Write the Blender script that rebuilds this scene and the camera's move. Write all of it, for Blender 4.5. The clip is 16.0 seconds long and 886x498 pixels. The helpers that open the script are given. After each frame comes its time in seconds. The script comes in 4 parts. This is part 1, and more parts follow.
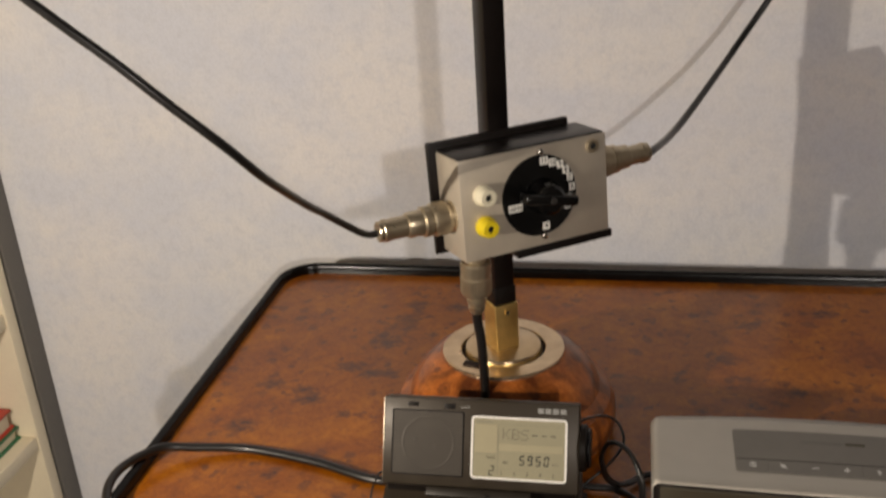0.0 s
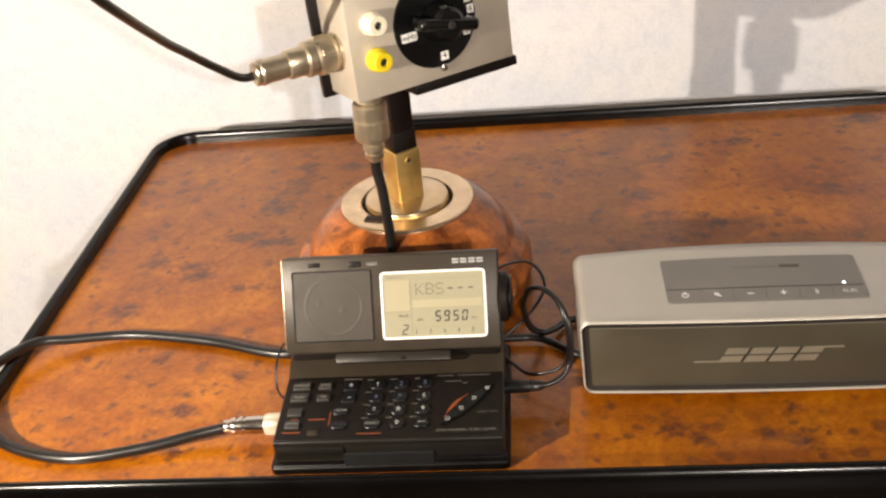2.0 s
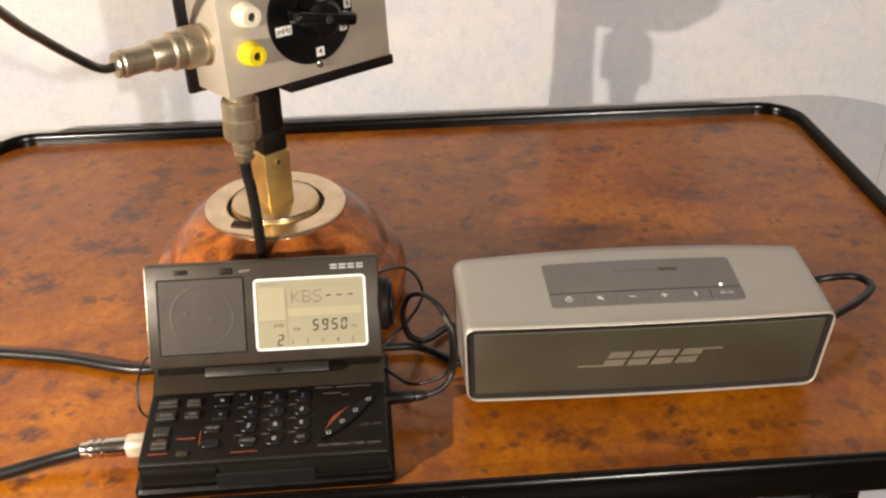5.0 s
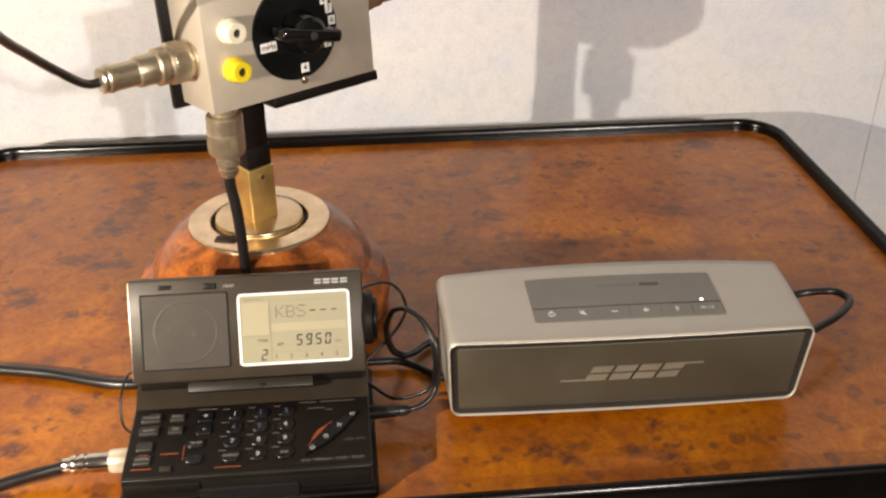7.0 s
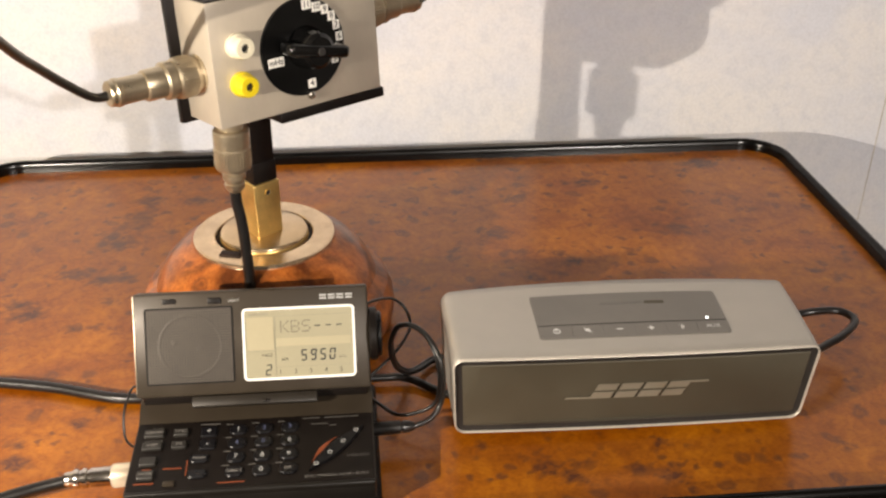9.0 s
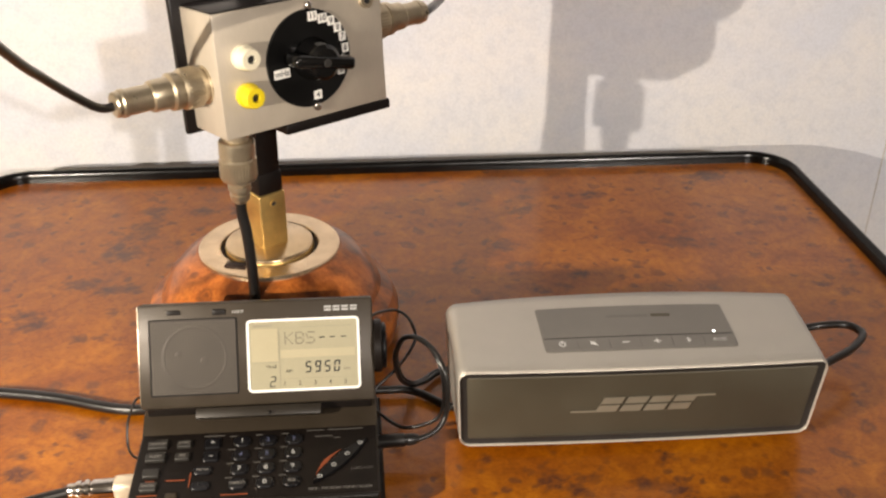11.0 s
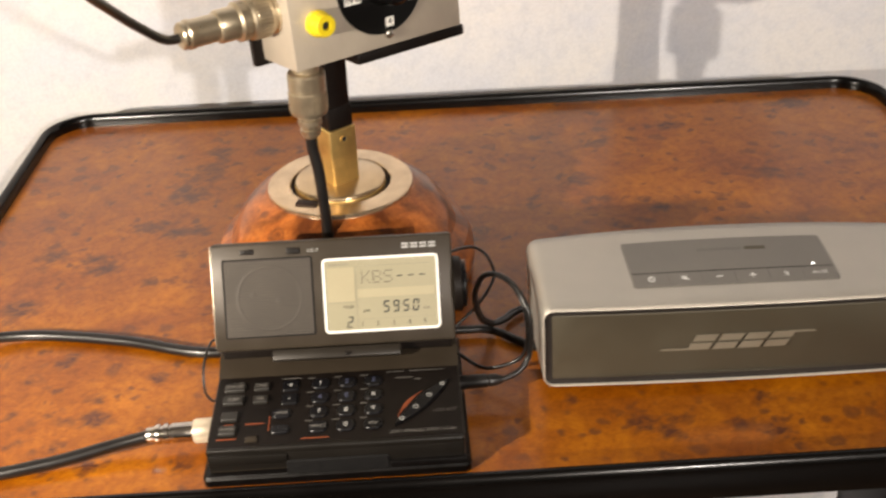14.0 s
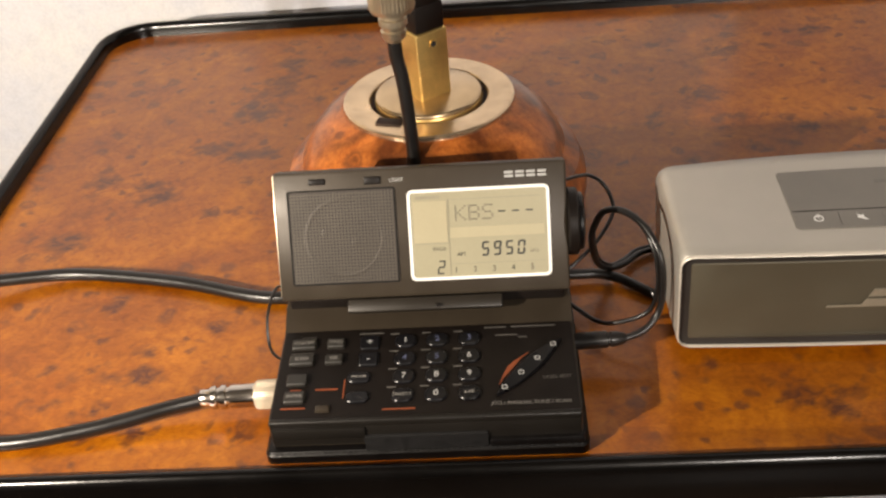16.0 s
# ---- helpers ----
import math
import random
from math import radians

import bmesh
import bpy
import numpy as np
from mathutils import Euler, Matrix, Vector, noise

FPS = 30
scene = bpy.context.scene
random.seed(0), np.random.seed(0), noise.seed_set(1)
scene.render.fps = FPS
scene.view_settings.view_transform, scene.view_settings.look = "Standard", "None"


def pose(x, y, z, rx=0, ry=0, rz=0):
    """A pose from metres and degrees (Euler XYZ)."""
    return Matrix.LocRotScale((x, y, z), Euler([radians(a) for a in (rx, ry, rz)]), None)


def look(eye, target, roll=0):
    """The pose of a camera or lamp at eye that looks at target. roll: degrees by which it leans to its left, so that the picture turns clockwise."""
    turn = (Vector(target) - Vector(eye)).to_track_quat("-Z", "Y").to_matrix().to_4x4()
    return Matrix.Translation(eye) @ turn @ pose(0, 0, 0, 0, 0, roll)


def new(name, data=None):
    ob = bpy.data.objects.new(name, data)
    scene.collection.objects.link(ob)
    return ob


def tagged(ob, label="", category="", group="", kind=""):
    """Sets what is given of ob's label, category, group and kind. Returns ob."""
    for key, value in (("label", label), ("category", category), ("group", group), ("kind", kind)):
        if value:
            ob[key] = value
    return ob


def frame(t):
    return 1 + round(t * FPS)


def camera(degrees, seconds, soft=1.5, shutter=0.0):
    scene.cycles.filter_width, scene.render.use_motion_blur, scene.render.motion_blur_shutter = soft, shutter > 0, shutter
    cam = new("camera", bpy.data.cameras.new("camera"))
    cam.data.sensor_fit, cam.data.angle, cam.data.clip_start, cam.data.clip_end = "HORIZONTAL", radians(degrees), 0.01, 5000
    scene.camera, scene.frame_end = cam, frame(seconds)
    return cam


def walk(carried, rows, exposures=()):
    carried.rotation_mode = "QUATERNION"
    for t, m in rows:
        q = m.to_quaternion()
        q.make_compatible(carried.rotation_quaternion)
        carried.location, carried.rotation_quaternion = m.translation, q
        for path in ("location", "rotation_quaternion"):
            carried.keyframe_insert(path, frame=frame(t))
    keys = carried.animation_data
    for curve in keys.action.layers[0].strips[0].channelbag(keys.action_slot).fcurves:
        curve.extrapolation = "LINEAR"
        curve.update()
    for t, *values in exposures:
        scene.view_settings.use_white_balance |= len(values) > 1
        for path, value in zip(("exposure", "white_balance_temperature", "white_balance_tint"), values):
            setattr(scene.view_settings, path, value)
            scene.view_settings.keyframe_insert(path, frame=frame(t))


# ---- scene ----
LIFT = 0.62  # height of the table's top over the floor; all places below are given from the table's top

cam = camera(47.5, 16.0, soft=2.4, shutter=0.4)
PATH = [
    (0, (-0.0071, -0.4304, 0.3717), (-0.1038, 0.0167, 0.1699), -3.87),
    (0.5, (-0.0107, -0.4187, 0.3573), (-0.1017, 0.0167, 0.1290), -4.69),
    (1, (-0.0124, -0.4073, 0.3457), (-0.0923, 0.0230, 0.1038), -5.75),
    (1.5, (-0.0176, -0.3940, 0.3364), (-0.0778, 0.0324, 0.0824), -5.92),
    (2, (-0.0187, -0.3880, 0.3310), (-0.0647, 0.0370, 0.0717), -5.83),
    (2.5, (-0.0197, -0.3811, 0.3269), (-0.0525, 0.0424, 0.0632), -5.54),
    (3, (-0.0278, -0.3744, 0.3229), (-0.0393, 0.0484, 0.0562), -4.71),
    (3.5, (-0.0342, -0.3738, 0.3219), (-0.0325, 0.0489, 0.0547), -4.30),
    (4, (-0.0356, -0.3741, 0.3177), (-0.0201, 0.0480, 0.0502), -3.88),
    (4.5, (-0.0382, -0.3731, 0.3175), (-0.0111, 0.0520, 0.0556), -1.52),
    (7, (-0.0409, -0.3750, 0.3198), (0.0033, 0.0550, 0.0685), 0.09),
    (7.5, (-0.0406, -0.3756, 0.3189), (0.0041, 0.0553, 0.0694), 0.09),
    (8, (-0.0400, -0.3749, 0.3191), (0.0045, 0.0572, 0.0715), 0.02),
    (8.5, (-0.0414, -0.3747, 0.3190), (0.0021, 0.0585, 0.0732), 0.08),
    (9, (-0.0433, -0.3752, 0.3185), (0.0011, 0.0594, 0.0754), 0.51),
    (11.5, (-0.0422, -0.3729, 0.3179), (-0.0012, 0.0649, 0.0799), 0.48),
    (12, (-0.0413, -0.3722, 0.3186), (-0.0013, 0.0655, 0.0803), 0.38),
    (12.5, (-0.0427, -0.3736, 0.3188), (-0.0052, 0.0637, 0.0791), 0.15),
    (13, (-0.0423, -0.3725, 0.3171), (-0.0061, 0.0639, 0.0758), 0.09),
    (13.5, (-0.0422, -0.3700, 0.3138), (-0.0085, 0.0632, 0.0663), -0.21),
    (14, (-0.0532, -0.3565, 0.3042), (-0.0401, 0.0690, 0.0419), -2.27),
    (14.5, (-0.0602, -0.3339, 0.2924), (-0.0612, 0.0858, 0.0207), -3.02),
    (15, (-0.0622, -0.3139, 0.2809), (-0.0760, 0.0971, -0.0035), -4.17),
    (15.5, (-0.0656, -0.2993, 0.2731), (-0.0851, 0.1088, -0.0151), -4.30),
    (16, (-0.0618, -0.2838, 0.2647), (-0.0913, 0.1199, -0.0288), -5.19),
]
up = Vector((0, 0, LIFT))
EXPOSURES = [(0, -1.25), (0.5, -0.62), (1.0, -0.22), (1.5, -0.05), (2.5, -0.08), (3.5, -0.25), (4.5, -0.25), (7, -0.17), (13.5, -0.17), (14.5, -0.15), (15.0, -0.10), (15.5, -0.05), (16, -0.25)]
walk(cam, [(t, look(Vector(e) + up, Vector(g) + up, r)) for t, e, g, r in PATH], EXPOSURES)

# ---- light: a desk lamp close by to the front left, a standing lamp far behind the camera
world = bpy.data.worlds.new("world")
scene.world = world
world.use_nodes = True
world.node_tree.nodes["Background"].inputs[0].default_value = (1, 0.95, 0.9, 1)
world.node_tree.nodes["Background"].inputs[1].default_value = 0.004


def bulb(name, place, watts, colour, radius):
    data = bpy.data.lights.new(name, "POINT")
    data.energy, data.color, data.shadow_soft_size = watts, colour, radius
    ob = new(name, data)
    ob.location = Vector(place) + up
    return ob


bulb("desk_lamp_bulb", (-0.420, -0.300, 0.242), 22, (1.0, 0.87, 0.72), 0.003)
bulb("standing_lamp_bulb", (0.76, -2.40, 1.10), 165, (1.0, 0.92, 0.85), 0.03)


# ---- materials
def nodes_of(name):
    m = bpy.data.materials.new(name)
    m.use_nodes = True
    n = m.node_tree.nodes
    return m, n, m.node_tree.links, n["Principled BSDF"]


def noise_node(n, l, scale, detail=3.0, stretch=None, rough=0.55, twist=0.0):
    co = n.new("ShaderNodeTexCoord")
    tex = n.new("ShaderNodeTexNoise")
    tex.inputs["Scale"].default_value, tex.inputs["Detail"].default_value = scale, detail
    tex.inputs["Roughness"].default_value = rough
    tex.inputs["Distortion"].default_value = twist
    if stretch:
        mp = n.new("ShaderNodeMapping")
        mp.inputs["Scale"].default_value = stretch
        l.new(co.outputs["Object"], mp.inputs[0])
        l.new(mp.outputs[0], tex.inputs["Vector"])
    else:
        l.new(co.outputs["Object"], tex.inputs["Vector"])
    return tex.outputs["Fac"]


def ramp(n, l, source, stops):
    r = n.new("ShaderNodeValToRGB")
    e = r.color_ramp.elements
    while len(e) < len(stops):
        e.new(0.5)
    for el, (p, c) in zip(e, stops):
        el.position = p
        el.color = (*c, 1) if len(c) == 3 else c
    l.new(source, r.inputs[0])
    return r.outputs[0]


def mix(n, l, kind, fac, a, b):
    m = n.new("ShaderNodeMix")
    m.data_type, m.blend_type = "RGBA", kind
    for sock, v in ((m.inputs[0], fac), (m.inputs[6], a), (m.inputs[7], b)):
        if hasattr(v, "is_output"):
            l.new(v, sock)
        elif isinstance(v, tuple):
            sock.default_value = (*v, 1)
        else:
            sock.default_value = v
    return m.outputs[2]


def bump(n, l, b, height, strength, distance):
    k = n.new("ShaderNodeBump")
    k.inputs["Strength"].default_value, k.inputs["Distance"].default_value = strength, distance
    l.new(height, k.inputs["Height"])
    l.new(k.outputs[0], b.inputs["Normal"])


def surface(name, base, rough=0.5, metal=0.0, vary=0.12, scale=60, grain=900, relief=0.0002, coat=0.0, stretch=None, spec=0.5):
    """A plain surface with two scales of variation in colour, gloss and relief."""
    m, n, l, b = nodes_of(name)
    big, fine = noise_node(n, l, scale, 4), noise_node(n, l, grain, 2, stretch)
    dark = tuple(c * (1 - vary) for c in base)
    light = tuple(min(1, c * (1 + vary)) for c in base)
    c1 = ramp(n, l, big, [(0.3, dark), (0.7, light)])
    c2 = ramp(n, l, fine, [(0.3, (1 - vary * 0.7,) * 3), (0.7, (1, 1, 1))])
    l.new(mix(n, l, "MULTIPLY", 1.0, c1, c2), b.inputs["Base Color"])
    rr = ramp(n, l, big, [(0.25, (rough * 0.82,) * 3), (0.75, (min(1, rough * 1.15),) * 3)])
    l.new(rr, b.inputs["Roughness"])
    b.inputs["Metallic"].default_value = metal
    b.inputs["Coat Weight"].default_value = coat
    b.inputs["Coat Roughness"].default_value = 0.12
    b.inputs["Specular IOR Level"].default_value = spec
    if relief:
        bump(n, l, b, fine, 0.5, relief)
    return m


def burl(name, base_dark, base_light, knotted, coat=0.6, fine=1.0, gloss=0.16):
    """Burr veneer under lacquer: cloudy orange brown, fine swirling figure, soft dark eyes."""
    m, n, l, b = nodes_of(name)
    cloud = noise_node(n, l, 13 * fine, 4, (1, 1.25, 1), 0.55, 0.7)
    figure = noise_node(n, l, 46 * fine, 6, (1.0, 1.15, 1), 0.62, 1.4)
    hair = noise_node(n, l, 190 * fine, 4, (0.8, 1.2, 1), 0.6, 1.8)
    pores = noise_node(n, l, 900, 2, (0.6, 1.2, 1))
    mid = tuple((a + c) / 2 for a, c in zip(base_dark, base_light))
    col = ramp(n, l, cloud, [(0.34, base_dark), (0.5, mid), (0.64, base_light)])
    col = mix(n, l, "MULTIPLY", 0.8, col, ramp(n, l, figure, [(0.30, (0.70, 0.60, 0.52)), (0.46, (0.94, 0.91, 0.88)), (0.66, (1.20, 1.26, 1.28))]))
    col = mix(n, l, "MULTIPLY", 0.55, col, ramp(n, l, hair, [(0.36, (0.72, 0.64, 0.58)), (0.52, (1, 1, 1)), (0.68, (1.12, 1.14, 1.14))]))
    # pale and dark rings wander round the figure
    swirl = n.new("ShaderNodeTexWave")
    swirl.wave_type, swirl.wave_profile = "BANDS", "SIN"
    swirl.inputs["Scale"].default_value, swirl.inputs["Distortion"].default_value = 34 * fine, 16
    swirl.inputs["Detail"].default_value, swirl.inputs["Detail Scale"].default_value = 3, 1.6
    co = n.new("ShaderNodeTexCoord")
    l.new(co.outputs["Object"], swirl.inputs["Vector"])
    col = mix(n, l, "MULTIPLY", 0.30, col, ramp(n, l, swirl.outputs["Fac"], [(0.1, (0.74, 0.66, 0.60)), (0.6, (1.05, 1.06, 1.06))]))
    # small soft eyes on a warped lattice, gathered where a slow noise is high
    wob = n.new("ShaderNodeTexNoise")
    wob.inputs["Scale"].default_value = 110
    l.new(co.outputs["Object"], wob.inputs["Vector"])
    shift = n.new("ShaderNodeVectorMath")
    shift.operation = "MULTIPLY_ADD"
    shift.inputs[1].default_value = (0.014, 0.009, 0.006)
    l.new(wob.outputs["Color"], shift.inputs[0])
    l.new(co.outputs["Object"], shift.inputs[2])
    cells = n.new("ShaderNodeTexVoronoi")
    cells.inputs["Scale"].default_value = 120
    l.new(shift.outputs[0], cells.inputs["Vector"])
    dots = ramp(n, l, cells.outputs["Distance"], [(0.05, (0.75, 0.75, 0.75)), (0.18, (0.8, 0.8, 0.8)), (0.38, (0, 0, 0))])
    pick = ramp(n, l, cells.outputs["Color"], [(0.34, (0, 0, 0)), (0.50, (1, 1, 1))])
    near = ramp(n, l, noise_node(n, l, 26, 3), [(0.47, (0, 0, 0)), (0.56, (1, 1, 1))])
    dots = mix(n, l, "MULTIPLY", 1.0, mix(n, l, "MULTIPLY", 1.0, dots, pick), near)
    # larger ringed eyes, fewer
    big = n.new("ShaderNodeTexVoronoi")
    big.inputs["Scale"].default_value = 62
    l.new(shift.outputs[0], big.inputs["Vector"])
    rings = ramp(n, l, big.outputs["Distance"], [(0.04, (0.75,) * 3), (0.12, (0.25,) * 3), (0.19, (0.70,) * 3), (0.34, (0, 0, 0))])
    few = ramp(n, l, big.outputs["Color"], [(0.52, (0, 0, 0)), (0.62, (1, 1, 1))])
    dots = mix(n, l, "LIGHTEN", 1.0, dots, mix(n, l, "MULTIPLY", 1.0, rings, few))
    col = mix(n, l, "MIX", dots, col, (0.105, 0.033, 0.013))
    if knotted:
        at = n.new("ShaderNodeAttribute")
        at.attribute_name = "knot"
        grit = ramp(n, l, noise_node(n, l, 150, 5, (0.7, 1.3, 1), 0.65, 1.0), [(0.34, (0.30,) * 3), (0.58, (1, 1, 1))])
        col = mix(n, l, "MIX", mix(n, l, "MULTIPLY", 1.0, at.outputs["Color"], grit), col, (0.085, 0.027, 0.013))
    col = mix(n, l, "MULTIPLY", 0.4, col, ramp(n, l, pores, [(0.35, (0.75, 0.7, 0.66)), (0.55, (1, 1, 1))]))
    l.new(col, b.inputs["Base Color"])
    l.new(ramp(n, l, cloud, [(0.3, (0.34,) * 3), (0.7, (0.46,) * 3)]), b.inputs["Roughness"])
    b.inputs["Specular IOR Level"].default_value = 0.18
    b.inputs["Coat Weight"].default_value = coat
    b.inputs["Coat Roughness"].default_value = gloss
    bump(n, l, b, figure, 0.25, 0.0004)
    return m


def wall_paper(name, light, blue, scale):
    """Sponged wall paper: warm white with pale blue-grey clouds and a coarse print."""
    m, n, l, b = nodes_of(name)
    cloud = noise_node(n, l, scale, 4, (1, 1, 1.3), 0.6)
    print_ = noise_node(n, l, scale * 11, 3, (1.0, 1, 1.0), 0.7)
    fine = noise_node(n, l, 420, 3)
    col = mix(n, l, "MIX", ramp(n, l, cloud, [(0.38, (0, 0, 0)), (0.66, (1, 1, 1))]), light, blue)
    col = mix(n, l, "MIX", ramp(n, l, print_, [(0.48, (0, 0, 0)), (0.66, (0.32,) * 3)]), col, tuple(c * 0.86 for c in blue))
    col = mix(n, l, "MULTIPLY", 0.35, col, ramp(n, l, fine, [(0.35, (0.82,) * 3), (0.6, (1, 1, 1))]))
    l.new(col, b.inputs["Base Color"])
    b.inputs["Roughness"].default_value = 0.75
    bump(n, l, b, fine, 0.35, 0.0008)
    return m


def mesh_cloth(name, base, pitch):
    """A fine punched grille: rows of small dark holes."""
    m, n, l, b = nodes_of(name)
    co = n.new("ShaderNodeTexCoord")
    sep = n.new("ShaderNodeSeparateXYZ")
    l.new(co.outputs["Object"], sep.inputs[0])
    parts = []
    for axis, k in (("X", 1.0), ("Y", 2.17)):
        mul = n.new("ShaderNodeMath")
        mul.operation = "MULTIPLY"
        mul.inputs[1].default_value = 2 * math.pi / pitch * k
        l.new(sep.outputs[axis], mul.inputs[0])
        si = n.new("ShaderNodeMath")
        si.operation = "SINE"
        l.new(mul.outputs[0], si.inputs[0])
        parts.append(si.outputs[0])
    both = n.new("ShaderNodeMath")
    both.operation = "MINIMUM"
    l.new(parts[0], both.inputs[0])
    l.new(parts[1], both.inputs[1])
    col = ramp(n, l, both.outputs[0], [(0.0, base), (0.16, tuple(c * 0.10 for c in base))])
    col = mix(n, l, "MULTIPLY", 0.6, col, ramp(n, l, noise_node(n, l, 70, 3), [(0.3, (0.8,) * 3), (0.7, (1.1,) * 3)]))
    l.new(col, b.inputs["Base Color"])
    b.inputs["Roughness"].default_value = 0.45
    b.inputs["Metallic"].default_value = 0.3
    bump(n, l, b, both.outputs[0], 0.15, 0.0001)
    return m


def glow(name, colour, strength):
    m, n, l, b = nodes_of(name)
    b.inputs["Base Color"].default_value = (*colour, 1)
    b.inputs["Emission Color"].default_value = (*colour, 1)
    b.inputs["Emission Strength"].default_value = strength
    return m


veneer = burl("burr_veneer", (0.246, 0.0645, 0.0010), (0.384, 0.122, 0.0022), True, 0.60, 1.0, 0.20)
base_wood = burl("turned_burr_wood", (0.120, 0.034, 0.009), (0.50, 0.150, 0.026), False, 0.45, 3.0, 0.18)
lacquer = surface("black_lacquer", (0.0018, 0.0015, 0.0014), 0.20, 0, 0.3, 40, 700, 0.00006, 0.0, None, 0.30)
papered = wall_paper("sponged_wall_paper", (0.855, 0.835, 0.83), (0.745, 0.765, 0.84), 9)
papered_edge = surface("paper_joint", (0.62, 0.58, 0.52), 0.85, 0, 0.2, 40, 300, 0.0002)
# dark tone for the unseen walls and ceiling, chosen to hold back bounce light
plaster = surface("low_bounce_plaster", (0.17, 0.150, 0.125), 0.85, 0, 0.05, 6, 200, 0.0005)
boards = surface("oak_floor", (0.085, 0.050, 0.027), 0.45, 0, 0.3, 8, 120, 0.0003, 0, (0.2, 4, 1))
grey_paint = surface("grey_paint", (0.16, 0.15, 0.135), 0.6, 0, 0.08, 12, 300, 0.0002)
cream_paint = surface("cream_paint", (0.86, 0.77, 0.58), 0.55, 0, 0.05, 12, 300, 0.0002)
aluminium = surface("anodised_aluminium", (0.45, 0.425, 0.38), 0.42, 0.5, 0.04, 50, 2600, 0.00006)
bezel_metal = surface("polished_aluminium", (0.68, 0.63, 0.55), 0.42, 0.4, 0.04, 50, 2600, 0.00003)
grille_metal = surface("speaker_grille", (0.082, 0.071, 0.048), 0.55, 0.3, 0.04, 60, 2600, 0.0002)
seal = surface("dark_seal", (0.018, 0.016, 0.014), 0.6, 0, 0.2)
pad_rubber = surface("grey_rubber_pad", (0.165, 0.155, 0.14), 0.55, 0, 0.08, 60, 2200, 0.00006)
pad_faint = surface("faint_pad_print", (0.135, 0.127, 0.115), 0.5, 0, 0.08, 60, 2200, 0.00006)
pad_print = surface("pale_print", (0.72, 0.72, 0.70), 0.6, 0, 0.05)
logo_metal = surface("pale_badge", (0.29, 0.265, 0.205), 0.4, 0.4, 0.08)
led_white = glow("white_led", (1, 1, 1), 6.0)
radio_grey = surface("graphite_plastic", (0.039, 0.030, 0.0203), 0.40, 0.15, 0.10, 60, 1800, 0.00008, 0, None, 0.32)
# graphite darkened in colour to offset the light on the tilted hinge bar
hinge_toned = surface("toned_hinge_plastic", (0.022, 0.018, 0.0135), 0.42, 0.1, 0.10, 60, 1800, 0.00008, 0, None, 0.32)
# the body's graphite with the shade of its front put into the colour
radio_shaded = surface("shaded_graphite_plastic", (0.010, 0.0085, 0.007), 0.4, 0, 0.1, 60, 1800, 0.00008, 0, None, 0.3)
radio_black = surface("black_plastic", (0.0078, 0.0056, 0.0045), 0.45, 0, 0.2, 90, 1800, 0.00008, 0, None, 0.20)
key_grey = surface("grey_key_rubber", (0.020, 0.018, 0.015), 0.42, 0, 0.15, 90, 1500, 0.00005)
function_print = surface("function_print", (0.20, 0.19, 0.175), 0.6, 0, 0.1)
key_black = surface("key_rubber", (0.0038, 0.0038, 0.0052), 0.30, 0, 0.2, 90, 1500, 0.00005, 0.0, None, 0.4)
leather = surface("black_leather", (0.004, 0.0033, 0.0032), 0.38, 0, 0.35, 120, 1100, 0.0003, 0.0, None, 0.28)
velcro = surface("hook_strip", (0.008, 0.0075, 0.0075), 0.8, 0, 0.5, 400, 2600, 0.0008, 0, None, 0.2)
thread = surface("dark_thread", (0.006, 0.0055, 0.005), 0.85, 0, 0.3, 200, 900, 0.0001, 0, None, 0.1)
lid_mesh = mesh_cloth("punched_grille", (0.058, 0.048, 0.037), 0.00120)
lcd = surface("lcd_glass", (0.34, 0.315, 0.215), 0.22, 0, 0.05, 25, 900, 0, 0.5)
lcd_light = surface("lcd_pale_field", (0.40, 0.36, 0.24), 0.22, 0, 0.04, 25, 900, 0, 0.5)
lcd_ink = surface("lcd_ink", (0.036, 0.036, 0.028), 0.4, 0, 0.1)
lcd_dots = surface("lcd_dot_ink", (0.13, 0.12, 0.085), 0.4, 0, 0.1)
lcd_faint = surface("lcd_faint_ink", (0.24, 0.22, 0.15), 0.4, 0, 0.1)
white_plastic = surface("white_plastic", (0.86, 0.84, 0.80), 0.4, 0, 0.03)
cream_plastic = surface("cream_plastic", (0.82, 0.76, 0.58), 0.35, 0, 0.05)
yellow_plastic = surface("yellow_plastic", (0.80, 0.62, 0.015), 0.35, 0, 0.06)
orange_print = surface("orange_print", (0.21, 0.050, 0.014), 0.6, 0, 0.1)
key_print = surface("key_print", (0.40, 0.40, 0.39), 0.6, 0, 0.05)
blue_print = surface("blue_key_print", (0.075, 0.085, 0.15), 0.6, 0, 0.05)
dim_print = surface("dim_key_print", (0.095, 0.088, 0.078), 0.6, 0, 0.1)
brushed = surface("brushed_aluminium", (0.53, 0.470, 0.385), 0.42, 0.35, 0.06, 60, 1500, 0.0001, 0, (1, 1, 0.12))
nickel = surface("nickel", (0.60, 0.515, 0.375), 0.32, 0.9, 0.10, 120, 1500, 0.0001)
champagne = surface("champagne_metal", (0.58, 0.50, 0.385), 0.45, 0.55, 0.08, 120, 1500, 0.0001)
chrome = surface("chrome", (0.62, 0.58, 0.53), 0.16, 1.0, 0.05, 120, 1500, 0.00005)
brass = surface("polished_brass", (0.86, 0.60, 0.22), 0.34, 0.9, 0.12, 90, 900, 0.00006)
dull_brass = surface("worn_brass", (0.74, 0.57, 0.38), 0.25, 0.88, 0.20, 60, 500, 0.00015)
